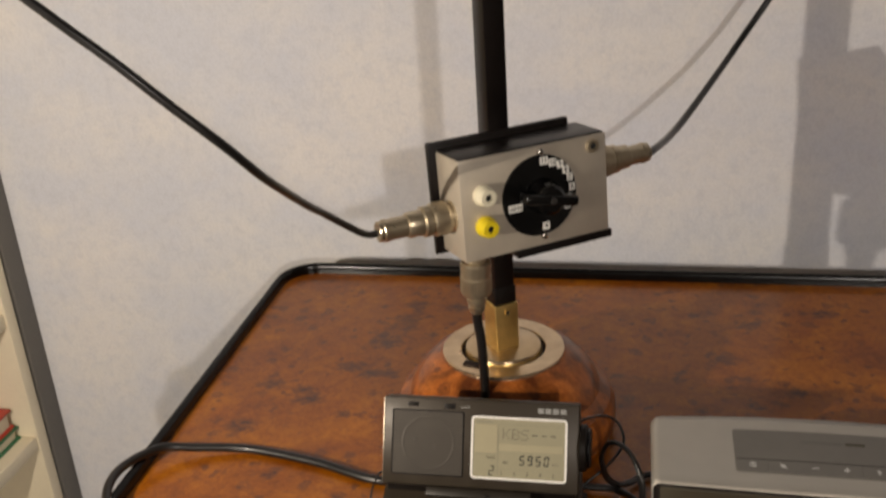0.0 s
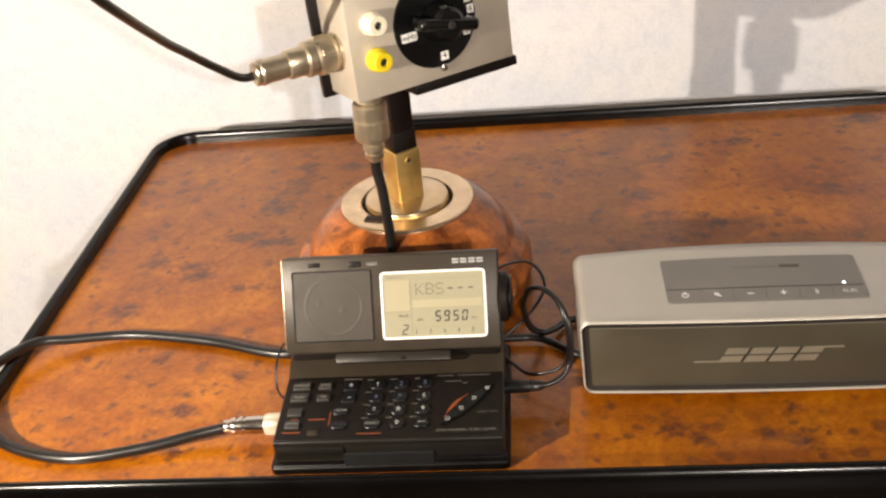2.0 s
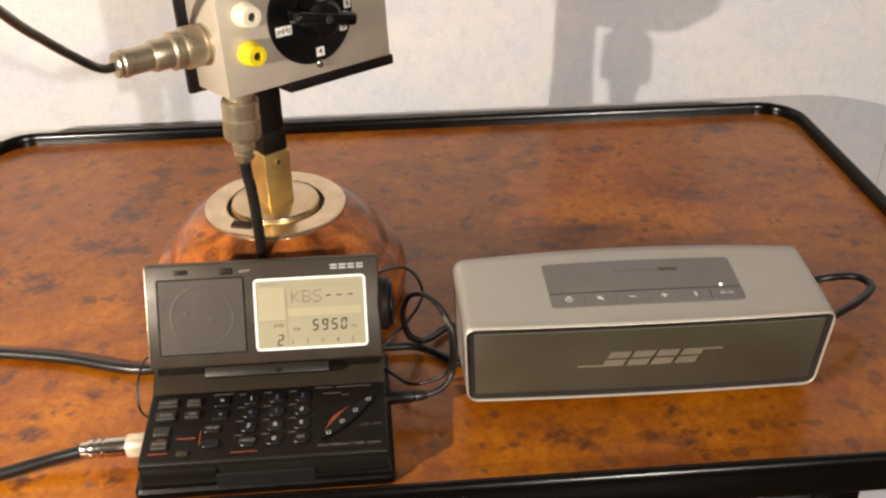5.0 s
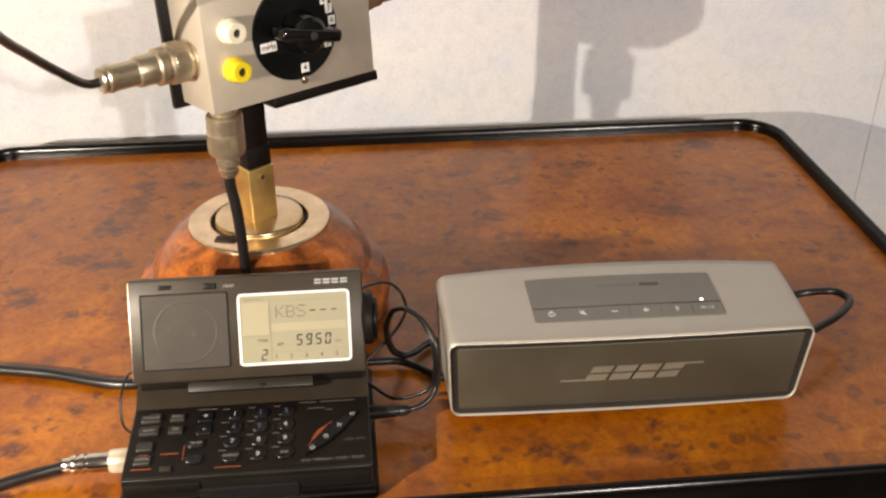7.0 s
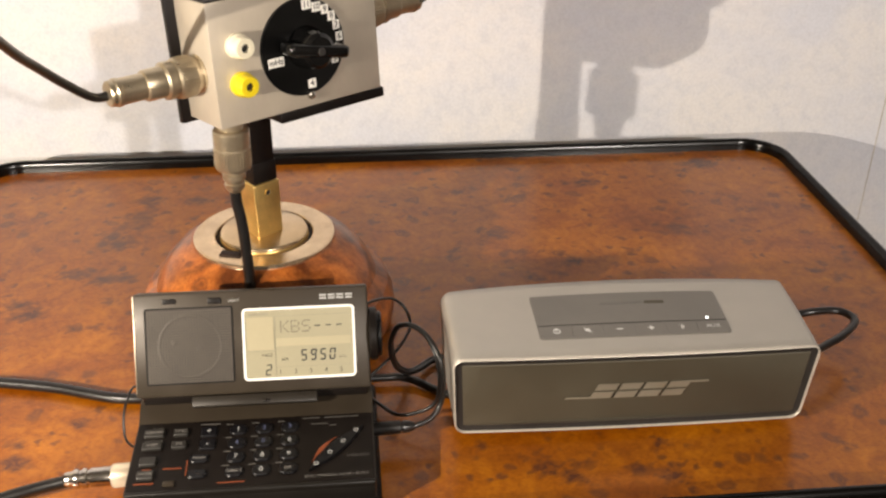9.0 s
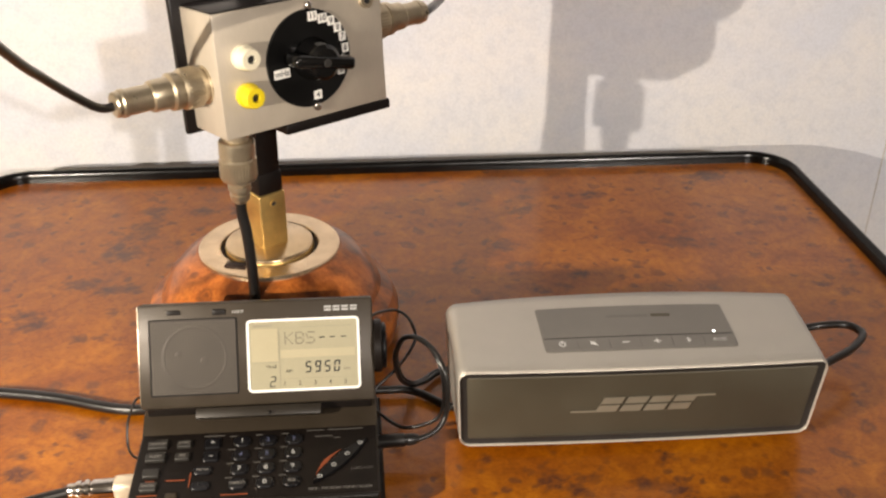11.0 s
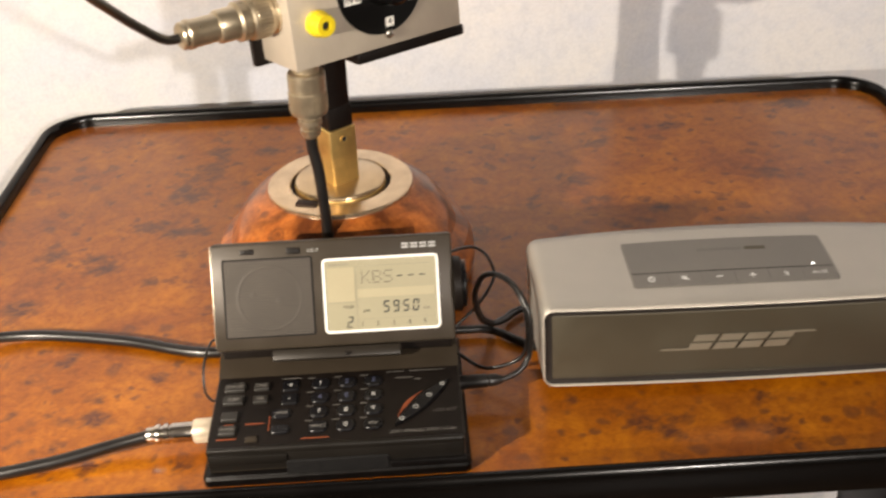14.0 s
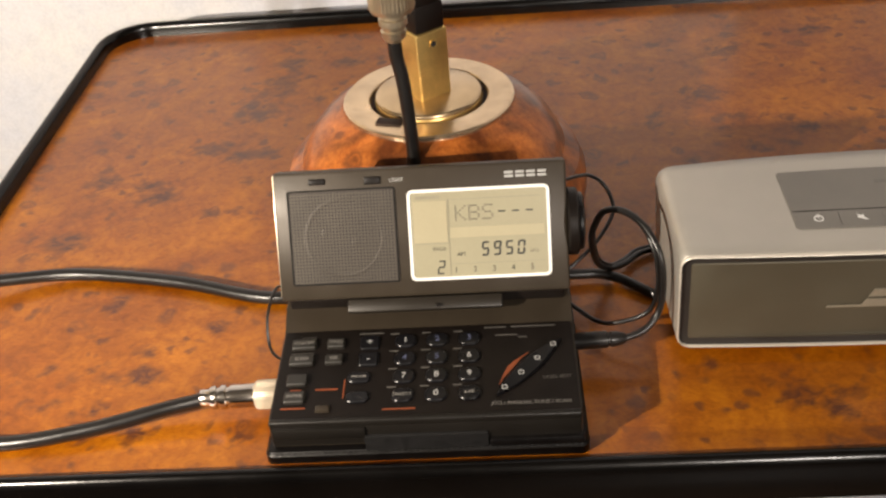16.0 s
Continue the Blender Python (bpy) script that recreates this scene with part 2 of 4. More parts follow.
disc_brass = surface("bright_brass", (0.66, 0.50, 0.31), 0.24, 0.95, 0.16, 80, 700, 0.00006)
screw_dark = surface("brown_recess", (0.022, 0.010, 0.006), 0.6, 0, 0.3, 60, 900, 0.0001, 0, None, 0.2)
black_box = surface("black_enamel", (0.0075, 0.0055, 0.005), 0.34, 0, 0.2, 60, 900, 0.00005, 0.0, None, 0.3)
dial_black = surface("dial_black", (0.005, 0.005, 0.005), 0.34, 0, 0.3, 60, 900, 0.00005, 0, None, 0.25)
knob_black = surface("glossy_knob_black", (0.004, 0.004, 0.004), 0.10, 0, 0.3, 60, 900, 0.00003, 0, None, 0.5)
paper = surface("paper_label", (0.85, 0.83, 0.78), 0.7, 0, 0.03)
ink = surface("black_ink", (0.015, 0.015, 0.015), 0.6)
cable_black = surface("black_cable", (0.009, 0.008, 0.0075), 0.33, 0, 0.2, 80, 900, 0.0001, 0.05)
red_cloth = surface("red_cover", (0.52, 0.045, 0.025), 0.5, 0, 0.12)
green_cloth = surface("green_cover", (0.03, 0.17, 0.075), 0.5, 0, 0.12)
page_paper = surface("page_paper", (0.72, 0.66, 0.52), 0.8, 0, 0.1, 30, 900)


# ---- building helpers
ORIGIN = {}


def thing(name, place, label, category, group="", kind=""):
    """An empty at a thing's base."""
    ob = new(name)
    ob.empty_display_size = 0.02
    ob.location = Vector(place) + up
    ORIGIN[ob.name] = Vector(place)
    return tagged(ob, label, category, group, kind)


def part(name, bm, material, parent=None, label="", sharp=35):
    """One mesh object from a bmesh in places over the table's top, under a thing or a part."""
    org = ORIGIN[parent.name] if parent else Vector((0, 0, 0))
    bmesh.ops.recalc_face_normals(bm, faces=bm.faces)
    bm.transform(Matrix.Translation(-org))
    me = bpy.data.meshes.new(name)
    for f in bm.faces:
        f.smooth = True
    bm.to_mesh(me)
    bm.free()
    me.set_sharp_from_angle(angle=radians(sharp))
    me.materials.append(material)
    ob = new(name, me)
    if parent:
        ob.parent = parent
    else:
        ob.location = up
    ORIGIN[ob.name] = org
    return tagged(ob, label)


def single(name, bm, material, place, label, category, group="", kind="", sharp=35):
    """A thing of one mesh, with its origin at the given place."""
    bmesh.ops.recalc_face_normals(bm, faces=bm.faces)
    bm.transform(Matrix.Translation(-Vector(place)))
    me = bpy.data.meshes.new(name)
    for f in bm.faces:
        f.smooth = True
    bm.to_mesh(me)
    bm.free()
    me.set_sharp_from_angle(angle=radians(sharp))
    me.materials.append(material)
    ob = new(name, me)
    ob.location = Vector(place) + up
    ORIGIN[ob.name] = Vector(place)
    return tagged(ob, label, category, group, kind)


def rbox(sx, sy, sz, r=0.001, m=Matrix(), seg=2):
    """A box with rounded edges, centred on m."""
    bm = bmesh.new()
    bmesh.ops.create_cube(bm, size=1)
    bm.transform(Matrix.Diagonal((sx, sy, sz, 1)))
    if r:
        bmesh.ops.bevel(bm, geom=bm.edges[:], offset=r, segments=seg, profile=0.5, affect="EDGES")
    bm.transform(m)
    return bm


def span(x0, x1, y0, y1, z0, z1, r=0.001):
    return rbox(x1 - x0, y1 - y0, z1 - z0, r, Matrix.Translation(((x0 + x1) / 2, (y0 + y1) / 2, (z0 + z1) / 2)))


def lathe(profile, m=Matrix(), seg=40):
    """Turns a profile of (radius, height) round z."""
    bm = bmesh.new()
    rings = []
    for r, z in profile:
        if r < 1e-6:
            rings.append([bm.verts.new((0, 0, z))])
        else:
            rings.append([bm.verts.new((r * math.cos(2 * math.pi * k / seg), r * math.sin(2 * math.pi * k / seg), z)) for k in range(seg)])
    for a, b in zip(rings, rings[1:]):
        for k in range(seg):
            j = (k + 1) % seg
            if len(a) == 1 and len(b) == 1:
                continue
            if len(a) == 1:
                bm.faces.new((a[0], b[k], b[j]))
            elif len(b) == 1:
                bm.faces.new((a[k], a[j], b[0]))
            else:
                bm.faces.new((a[k], a[j], b[j], b[k]))
    bm.transform(m)
    return bm


def rod(r, h, m=Matrix(), edge=0.0004, seg=28):
    return lathe([(0, 0), (r - edge, 0), (r, edge), (r, h - edge), (r - edge, h), (0, h)], m, seg)


def smooth_line(points, steps=10):
    pts = [Vector(p) for p in points]
    pts = [2 * pts[0] - pts[1]] + pts + [2 * pts[-1] - pts[-2]]
    out = []
    for i in range(1, len(pts) - 2):
        a, b, c, d = pts[i - 1 : i + 3]
        for k in range(steps):
            t = k / steps
            out.append(0.5 * (2 * b + (c - a) * t + (2 * a - 5 * b + 4 * c - d) * t * t + (3 * b - a - 3 * c + d) * t**3))
    return out + [pts[-2]]


def tube(points, r, seg=12, steps=10):
    """A cable along a smooth line."""
    line = smooth_line(points, steps)
    bm = bmesh.new()
    rings, side = [], None
    for i, p in enumerate(line):
        way = (line[min(i + 1, len(line) - 1)] - line[max(i - 1, 0)]).normalized()
        side = (side - way * side.dot(way)).normalized() if side else way.orthogonal().normalized()
        other = way.cross(side)
        rings.append([bm.verts.new(p + r * (math.cos(2 * math.pi * k / seg) * side + math.sin(2 * math.pi * k / seg) * other)) for k in range(seg)])
    for a, b in zip(rings, rings[1:]):
        for k in range(seg):
            bm.faces.new((a[k], a[(k + 1) % seg], b[(k + 1) % seg], b[k]))
    bm.faces.new(rings[0][::-1])
    bm.faces.new(rings[-1])
    return bm


def rrect(x0, x1, y0, y1, r, n=6):
    """The outline of a rectangle with round corners."""
    out = []
    for cx, cy, a in ((x1 - r, y1 - r, 0), (x0 + r, y1 - r, 90), (x0 + r, y0 + r, 180), (x1 - r, y0 + r, 270)):
        for k in range(n + 1):
            t = radians(a + 90 * k / n)
            out.append((cx + r * math.cos(t), cy + r * math.sin(t)))
    return out


def loft(loops, close_first=True, close_last=True, ring=False):
    """Skins loops of equally many points; ring joins the last loop to the first."""
    bm = bmesh.new()
    vs = [[bm.verts.new(p) for p in loop] for loop in loops]
    pairs = list(zip(vs, vs[1:])) + ([(vs[-1], vs[0])] if ring else [])
    n = len(vs[0])
    for a, b in pairs:
        for k in range(n):
            bm.faces.new((a[k], a[(k + 1) % n], b[(k + 1) % n], b[k]))
    if not ring:
        if close_first:
            bm.faces.new(vs[0][::-1])
        if close_last:
            bm.faces.new(vs[-1])
    return bm


def plate(x0, x1, y0, y1, r, h, m=Matrix(), edge=0.0002, n=5):
    """A thin slab with round corners, its foot in m's plane z = 0."""
    o = rrect(x0, x1, y0, y1, r, n)
    i = rrect(x0 + edge, x1 - edge, y0 + edge, y1 - edge, max(r - edge, 1e-4), n)
    bm = loft([[(x, y, 0) for x, y in o], [(x, y, h - edge) for x, y in o], [(x, y, h) for x, y in i]])
    bm.transform(m)
    return bm


def frame_plate(x0, x1, y0, y1, r, w, h, m=Matrix(), n=5):
    """A flat frame w wide with round corners."""
    o = rrect(x0, x1, y0, y1, r, n)
    i = rrect(x0 + w, x1 - w, y0 + w, y1 - w, max(r - w, 0.0003), n)
    bm = loft([[(x, y, 0) for x, y in o], [(x, y, h) for x, y in o], [(x, y, h) for x, y in i], [(x, y, 0) for x, y in i]], ring=True)
    bm.transform(m)
    return bm


def words(body, size, m, spacing=1.0, thick=0.0):
    """Letters of the built-in font as a bmesh, centred on m."""
    cu = bpy.data.curves.new("words", "FONT")
    cu.body, cu.size, cu.align_x, cu.align_y, cu.space_character = body, size, "CENTER", "CENTER", spacing
    cu.offset = thick
    cu.resolution_u = 3
    ob = new("words", cu)
    bpy.context.view_layer.update()
    me = bpy.data.meshes.new_from_object(ob.evaluated_get(bpy.context.evaluated_depsgraph_get()))
    bm = bmesh.new()
    bm.from_mesh(me)
    bm.transform(m)
    bpy.data.objects.remove(ob)
    bpy.data.curves.remove(cu)
    bpy.data.meshes.remove(me)
    return bm


def polygon(points, m, h=0.0001):
    """A thin flat piece of a given outline."""
    bm = loft([[(x, y, 0) for x, y in points], [(x, y, h) for x, y in points]])
    bm.transform(m)
    return bm


def joined(bms):
    out = bmesh.new()
    for b in bms:
        me = bpy.data.meshes.new("part")
        b.to_mesh(me)
        b.free()
        out.from_mesh(me)
        bpy.data.meshes.remove(me)
    return out


def axes(place, x, y):
    """A matrix at a place with the given x and y directions."""
    x, y = Vector(x).normalized(), Vector(y)
    z = x.cross(y).normalized()
    y = z.cross(x)
    m = Matrix((x, y, z)).transposed().to_4x4()
    m.translation = place
    return m


def along(place, way):
    """A matrix whose z runs along way."""
    return Matrix.Translation(place) @ Vector(way).to_track_quat("Z", "Y").to_matrix().to_4x4()


# ---- the room
def structure(name, bm, material, label):
    return tagged(part(name, bm, material), label, "room", kind="structure")


WALL = 0.41
structure("wall_north", span(-2.3, 2.3, WALL, WALL + 0.15, -LIFT, 1.95, 0), papered, "white wall papered with pale blue sponged clouds")
part("seam", span(0.4215, 0.4222, WALL - 0.0006, WALL + 0.002, -LIFT, 1.95, 0), papered_edge, bpy.data.objects["wall_north"], "faint paper joint")
# the other walls and the ceiling are unseen, added to shape bounce and reflections
structure("wall_south", span(-2.3, 2.3, -2.75, -2.6, -LIFT, 1.95, 0), plaster, "unseen wall behind the camera, added and kept dark to limit bounce light")
structure("wall_west", span(-2.45, -2.3, -2.75, WALL + 0.15, -LIFT, 1.95, 0), plaster, "unseen side wall, added and kept dark to limit bounce light")
structure("wall_east", span(2.3, 2.45, -2.75, WALL + 0.15, -LIFT, 1.95, 0), plaster, "unseen side wall, added and kept dark to limit bounce light")
structure("floor", span(-2.45, 2.45, -2.75, WALL + 0.15, -LIFT - 0.1, -LIFT, 0), boards, "brown wooden floor of the room")
structure("ceiling", span(-2.45, 2.45, -2.75, WALL + 0.15, 1.95, 2.05, 0), plaster, "unseen ceiling, added and kept dark to limit bounce light")

# ---- the side table
TX0, TX1, TY0, TY1, TR, RIM = -0.3170, 0.297, -0.0572, 0.3430, 0.034, 0.0070
KNOTS = [
    (-0.268, 0.099, 0.0080), (-0.265, 0.153, 0.0062), (-0.240, 0.146, 0.0053), (-0.210, 0.182, 0.0062), (-0.197, 0.172, 0.0054),
    (-0.187, 0.257, 0.0076), (-0.200, 0.227, 0.0057), (-0.214, 0.180, 0.0056), (-0.184, 0.175, 0.0051), (-0.232, 0.137, 0.0071),
    (-0.184, 0.281, 0.0075), (-0.151, 0.279, 0.0066), (-0.195, 0.217, 0.0077), (-0.188, 0.243, 0.0072), (0.052, 0.211, 0.0053),
    (0.129, 0.287, 0.0068), (0.225, 0.313, 0.0090), (0.176, 0.211, 0.0055), (0.074, 0.264, 0.0057), (0.096, 0.172, 0.0051),
    (0.179, 0.024, 0.0031), (0.043, -0.020, 0.0049), (0.054, -0.027, 0.0043), (0.087, -0.025, 0.0039), (0.100, -0.029, 0.0047),
    (0.102, -0.006, 0.0034), (-0.230, 0.050, 0.0041), (-0.181, 0.033, 0.0039), (-0.206, 0.005, 0.0056), (-0.201, -0.027, 0.0040),
    (-0.218, -0.012, 0.0030), (-0.158, -0.030, 0.0025),
]


def tabletop_mesh():
    """The veneered sheet, fine enough to carry the burr's dark eyes as an attribute."""
    nx, ny = 340, 230
    x0, x1, y0, y1, r = TX0 + RIM - 0.001, TX1 - RIM + 0.001, TY0 + RIM - 0.001, TY1 - RIM + 0.001, TR - RIM
    ys = np.linspace(y0, y1, ny)
    inset = np.zeros(ny)
    for d in (ys - y0, y1 - ys):
        near = d < r
        inset[near] = r - np.sqrt(np.maximum(r * r - (r - d[near]) ** 2, 0))
    t = np.linspace(0, 1, nx)[None, :]
    xs = (x0 + inset)[:, None] * (1 - t) + (x1 - inset)[:, None] * t
    co = np.stack([xs, np.repeat(ys[:, None], nx, 1), np.zeros_like(xs)], -1).reshape(-1, 3)
    i = np.arange(nx * ny).reshape(ny, nx)
    faces = np.stack([i[:-1, :-1], i[:-1, 1:], i[1:, 1:], i[1:, :-1]], -1).reshape(-1, 4)
    me = bpy.data.meshes.new("top")
    me.from_pydata(co.tolist(), [], faces.tolist())
    x, y = co[:, 0], co[:, 1]
    wx = x + 0.0016 * np.sin(y * 620 + 3 * np.sin(x * 410)) + 0.0010 * np.sin(x * 1100 + y * 800)
    wy = y + 0.0014 * np.sin(x * 700 + 2 * np.sin(y * 500)) + 0.0008 * np.sin(y * 1300 - x * 900)
    value = np.zeros(len(co))
    rng = np.random.RandomState(4)
    extra = [(rng.uniform(x0, x1), rng.uniform(y0, y1), rng.uniform(0.0012, 0.0040)) for _ in range(150)]
    for kx, ky, kr in KNOTS:
        extra += [(kx + rng.normal(0, kr * 1.3), ky + rng.normal(0, kr), kr * rng.uniform(0.25, 0.5)) for _ in range(5)]
    for (kx, ky, kr), s in [(k, 1.05) for k in KNOTS] + [(k, 0.8) for k in extra]:
        d = np.sqrt(((wx - kx) / 1.25) ** 2 + (wy - ky) ** 2) / kr
        value = np.maximum(value, s * np.clip(1.75 - d * 1.25, 0, 1))
    at = me.color_attributes.new("knot", "FLOAT_COLOR", "POINT")
    at.data.foreach_set("color", np.repeat(value[:, None], 4, 1).ravel())
    return me


table = thing("side_table", (0, 0.14, -LIFT), "black lacquered side table with an orange burr veneer top", "table")
top = new("top", tabletop_mesh())
top.data.materials.append(veneer)
top.parent = table
top.location = -ORIGIN[table.name]
tagged(top, "glossy orange-brown burr veneer with dark eyes")
ORIGIN[top.name] = ORIGIN[table.name]


def rim_loops():
    # a half-round bead over a straight outer edge
    bead = [(RIM / 2 * (1 + math.cos(math.pi * k / 14)), 0.0006 + 0.0078 * math.sin(math.pi * k / 14) ** 0.75) for k in range(15)]
    prof = [(RIM, -0.003)] + bead + [(0.0, -0.0108), (0.0010, -0.0120), (RIM, -0.0120)]
    return [[(x, y, z) for x, y in rrect(TX0 + d, TX1 - d, TY0 + d, TY1 - d, TR - d, 12)] for d, z in prof]


part("rim", loft(rim_loops(), ring=True), lacquer, table, "raised round-edged black rim", 60)
part("underside", plate(TX0 + 0.006, TX1 - 0.006, TY0 + 0.006, TY1 - 0.006, TR - 0.006, 0.0060, Matrix.Translation((0, 0, -0.0078))), lacquer, table)
for x0, x1 in ((-0.3100, -0.2750), (0.2620, 0.2970)):
    part("post", span(x0, x1, 0.125, 0.195, -LIFT + 0.04, -0.0078, 0.002), lacquer, table)
    part("foot", span(x0 - 0.002, x1 + 0.002, -0.02, 0.32, -LIFT, -LIFT + 0.04, 0.004), lacquer, table)
# unseen post, added only to cast a strip of shadow on the wall
part("shadow_post", span(0.005, 0.028, 0.100, 0.144, -LIFT + 0.14, -0.0078, 0.003), lacquer, table)
part("stretcher", span(-0.275, 0.262, 0.095, 0.195, -LIFT + 0.10, -LIFT + 0.14, 0.002), lacquer, table)

# ---- the open book shelf beyond the table
shelf = thing("bookshelf", (-0.95, 0.30, -LIFT), "cream painted open bookshelf standing against the wall", "bookshelf")
part("end_panel", span(-1.26, -0.6310, 0.364, 0.379, -LIFT, 0.85, 0.001), cream_paint, shelf)
part("edge_strip", span(-0.652, -0.6300, 0.3835, 0.4095, -LIFT, 0.85, 0.001), grey_paint, shelf, "grey edge strip against the wall")
for z in (-0.505, -0.360, -0.214, -0.068, 0.078, 0.224, 0.37):
    part("board", span(-1.26, -0.6330, 0.05, 0.364, z - 0.016, z, 0.0015), cream_paint, shelf)


def book(x0, x1, y0, y1, z0, z1, cover, label):
    b = thing("book", ((x0 + x1) / 2, (y0 + y1) / 2, z0), label, "book", "books on the shelf")
    t = 0.0025
    part("cover", joined([span(x0, x1, y0, y1, z0, z0 + t, 0.0006), span(x0, x1, y0, y1, z1 - t, z1, 0.0006), span(x0, x1, y0, y0 + t, z0 + t, z1 - t, 0.0004)]), cover, b)
    part("pages", span(x0 + 0.003, x1 - 0.003, y0 + t + 0.0002, y1 - 0.004, z0 + t + 0.0002, z1 - t - 0.0002, 0.0004), page_paper, b)


book(-0.860, -0.6480, 0.270, 0.3600, -0.2140, -0.1990, green_cloth, "green book lying flat on a cream shelf board")
book(-0.855, -0.6500, 0.272, 0.3580, -0.1988, -0.1770, red_cloth, "red book lying on top of a green book")
book(-0.850, -0.6700, 0.275, 0.3560, -0.1768, -0.1550, red_cloth, "red book on top of a pile of books")
book(-0.860, -0.6560, 0.270, 0.3560, -0.0680, -0.0450, red_cloth, "red book lying on an upper cream shelf board")

# ---- the loudspeaker
SW, SB, ST, SD = 0.1752, 0.0040, 0.0500, 0.0560
speaker_turn = Matrix.Translation((0.0, -0.0005, 0)) @ Matrix.Rotation(radians(-0.9), 4, "Z")


def crown(x, y):
    """How far the top bulges over its front edge."""
    u, v = (x / SW - 0.5) * 2, y / SD
    return 0.0040 * (1 - (1 - min(max(v, 0), 1)) ** 2) * (1 - 0.25 * u * u) + 0.0012 * (1 - u * u) * v


def speaker_bend(p):
    x, y, z = p
    u, k = (x / SW - 0.5) * 2, (z - SB) / (ST - SB)
    y2 = y + (1 - k) * 0.0042 * (1 - 2 * y / SD) - 0.0016 * (1 - u * u) * (1 - y / SD) + 0.003 * (1 - u * u) * y / SD
    x2 = x + (0.5 - x / SW) * 0.004 * (1 - k) + (x / SW - 0.5) * 0.003 * y / SD
    return speaker_turn @ Vector((x2, y2, z + (crown(x, y) * k if k > 0.5 else 0)))


def speaker_loops(rows, r0=0.0054):
    loops = []
    for d, y in rows:
        out = rrect(d, SW - d, SB + d, ST - d, max(r0 - d, 0.0008), 6)
        # more points along the long edges, so that they can bow
        fine = []
        for (ax, az), (bx, bz) in zip(out, out[1:] + out[:1]):
            steps = 16 if abs(bx - ax) > 0.05 else 1
            fine += [(ax + (bx - ax) * k / steps, az + (bz - az) * k / steps) for k in range(steps)]
        loops.append([speaker_bend((x, y, z)) for x, z in fine])
    return loops


speaker = thing("loudspeaker", (0.088, 0.028, 0), "silver grey aluminium wireless loudspeaker standing on the table", "loudspeaker")
ys = [0.0020 + (SD - 0.0032) * k / 10 for k in range(11)]
part("shell", loft(speaker_loops([(0.0008, 0.0032), (0.0008, 0.0019), (0.0003, 0.0017)] + [(0.0, y) for y in ys] + [(0.0008, SD - 0.0004), (0.0020, SD), (0.0030, SD - 0.003)]), False, False), aluminium, speaker, "satin silver aluminium shell", 50)
part("front_bezel", loft(speaker_loops([(0.0001, 0.0013), (0.0001, 0.0006), (0.0003, 0.0001), (0.0005, 0.0000), (0.0007, 0.0003), (0.0009, 0.0008), (0.0009, 0.0030), (0.0007, 0.0030), (0.0007, 0.0013)]), ring=True), bezel_metal, speaker, "bright polished edge round the grille", 60)
part("front_seal", loft(speaker_loops([(0.00095, 0.0034), (0.00095, 0.0014), (0.0044, 0.0016), (0.0044, 0.0036)]), ring=True), seal, speaker, "narrow black seal round the grille")
grille = part("front_grille", loft(speaker_loops([(0.0030, 0.0042), (0.0040, 0.0018), (0.0047, 0.0013)])), grille_metal, speaker, "dark olive-grey metal grille")
part("back_grille", loft(speaker_loops([(0.0020, SD - 0.004), (0.0024, SD - 0.001)])), grille_metal, speaker)
part("foot", plate(0.012, SW - 0.012, 0.010, SD - 0.010, 0.006, SB + 0.001, speaker_turn), seal, speaker, "black rubber foot")


def on_front(u, z, out=0.0022):
    """A place on the grille."""
    return speaker_bend((u, out, z))


def badge_piece(points):
    bm = loft([[on_front(u, z, 0.0014) for u, z in points], [on_front(u, z, 0.0010) for u, z in points]])
    return bm


# the maker's badge as plain slanted shapes: two hairlines and four blocks
BZ, BH, SL = 0.0235, 0.0085, 0.0040
part("badge", badge_piece([(0.0535, BZ), (0.0690, BZ), (0.0690, BZ + 0.0009), (0.0540, BZ + 0.0009)]), logo_metal, grille)
part("badge", badge_piece([(0.1060, BZ + BH - 0.0009), (0.1235, BZ + BH - 0.0009), (0.1230, BZ + BH), (0.1064, BZ + BH)]), logo_metal, grille)
for k in range(4):
    u = 0.0655 + k * 0.0117
    w = 0.0100
    bar = lambda a0, a1, b0, b1: badge_piece([(u + w * a0 + SL * b0, BZ + BH * b0), (u + w * a1 + SL * b0, BZ + BH * b0), (u + w * a1 + SL * b1, BZ + BH * b1), (u + w * a0 + SL * b1, BZ + BH * b1)])
    part("badge", joined([bar(0, 1, 0, 0.43), bar(0, 1, 0.57, 1)]), logo_metal, grille, "pale slanted block of the badge")


def on_top(x, y, lift=0.0):
    p = speaker_bend((x, y, ST))
    return p + Vector((0, 0, lift))


def top_patch(x0, x1, y0, y1, r, h, nx=14, foot=-0.0006):
    """A pad that follows the crowned top."""
    o = rrect(x0, x1, y0, y1, r, 4)
    fine = []
    for (ax, ay), (bx, by) in zip(o, o[1:] + o[:1]):
        steps = nx if abs(bx - ax) > 0.3 * (x1 - x0) else 4 if abs(by - ay) > 0.3 * (y1 - y0) else 1
        fine += [(ax + (bx - ax) * k / steps, ay + (by - ay) * k / steps) for k in range(steps)]
    cx, cy = (x0 + x1) / 2, (y0 + y1) / 2
    loops = [[on_top(x, y, foot) for x, y in fine], [on_top(x, y, h) for x, y in fine]]
    for s in (0.66, 0.33):
        loops.append([on_top(cx + (x - cx) * s, cy + (y - cy) * s, h) for x, y in fine])
    return loft(loops)


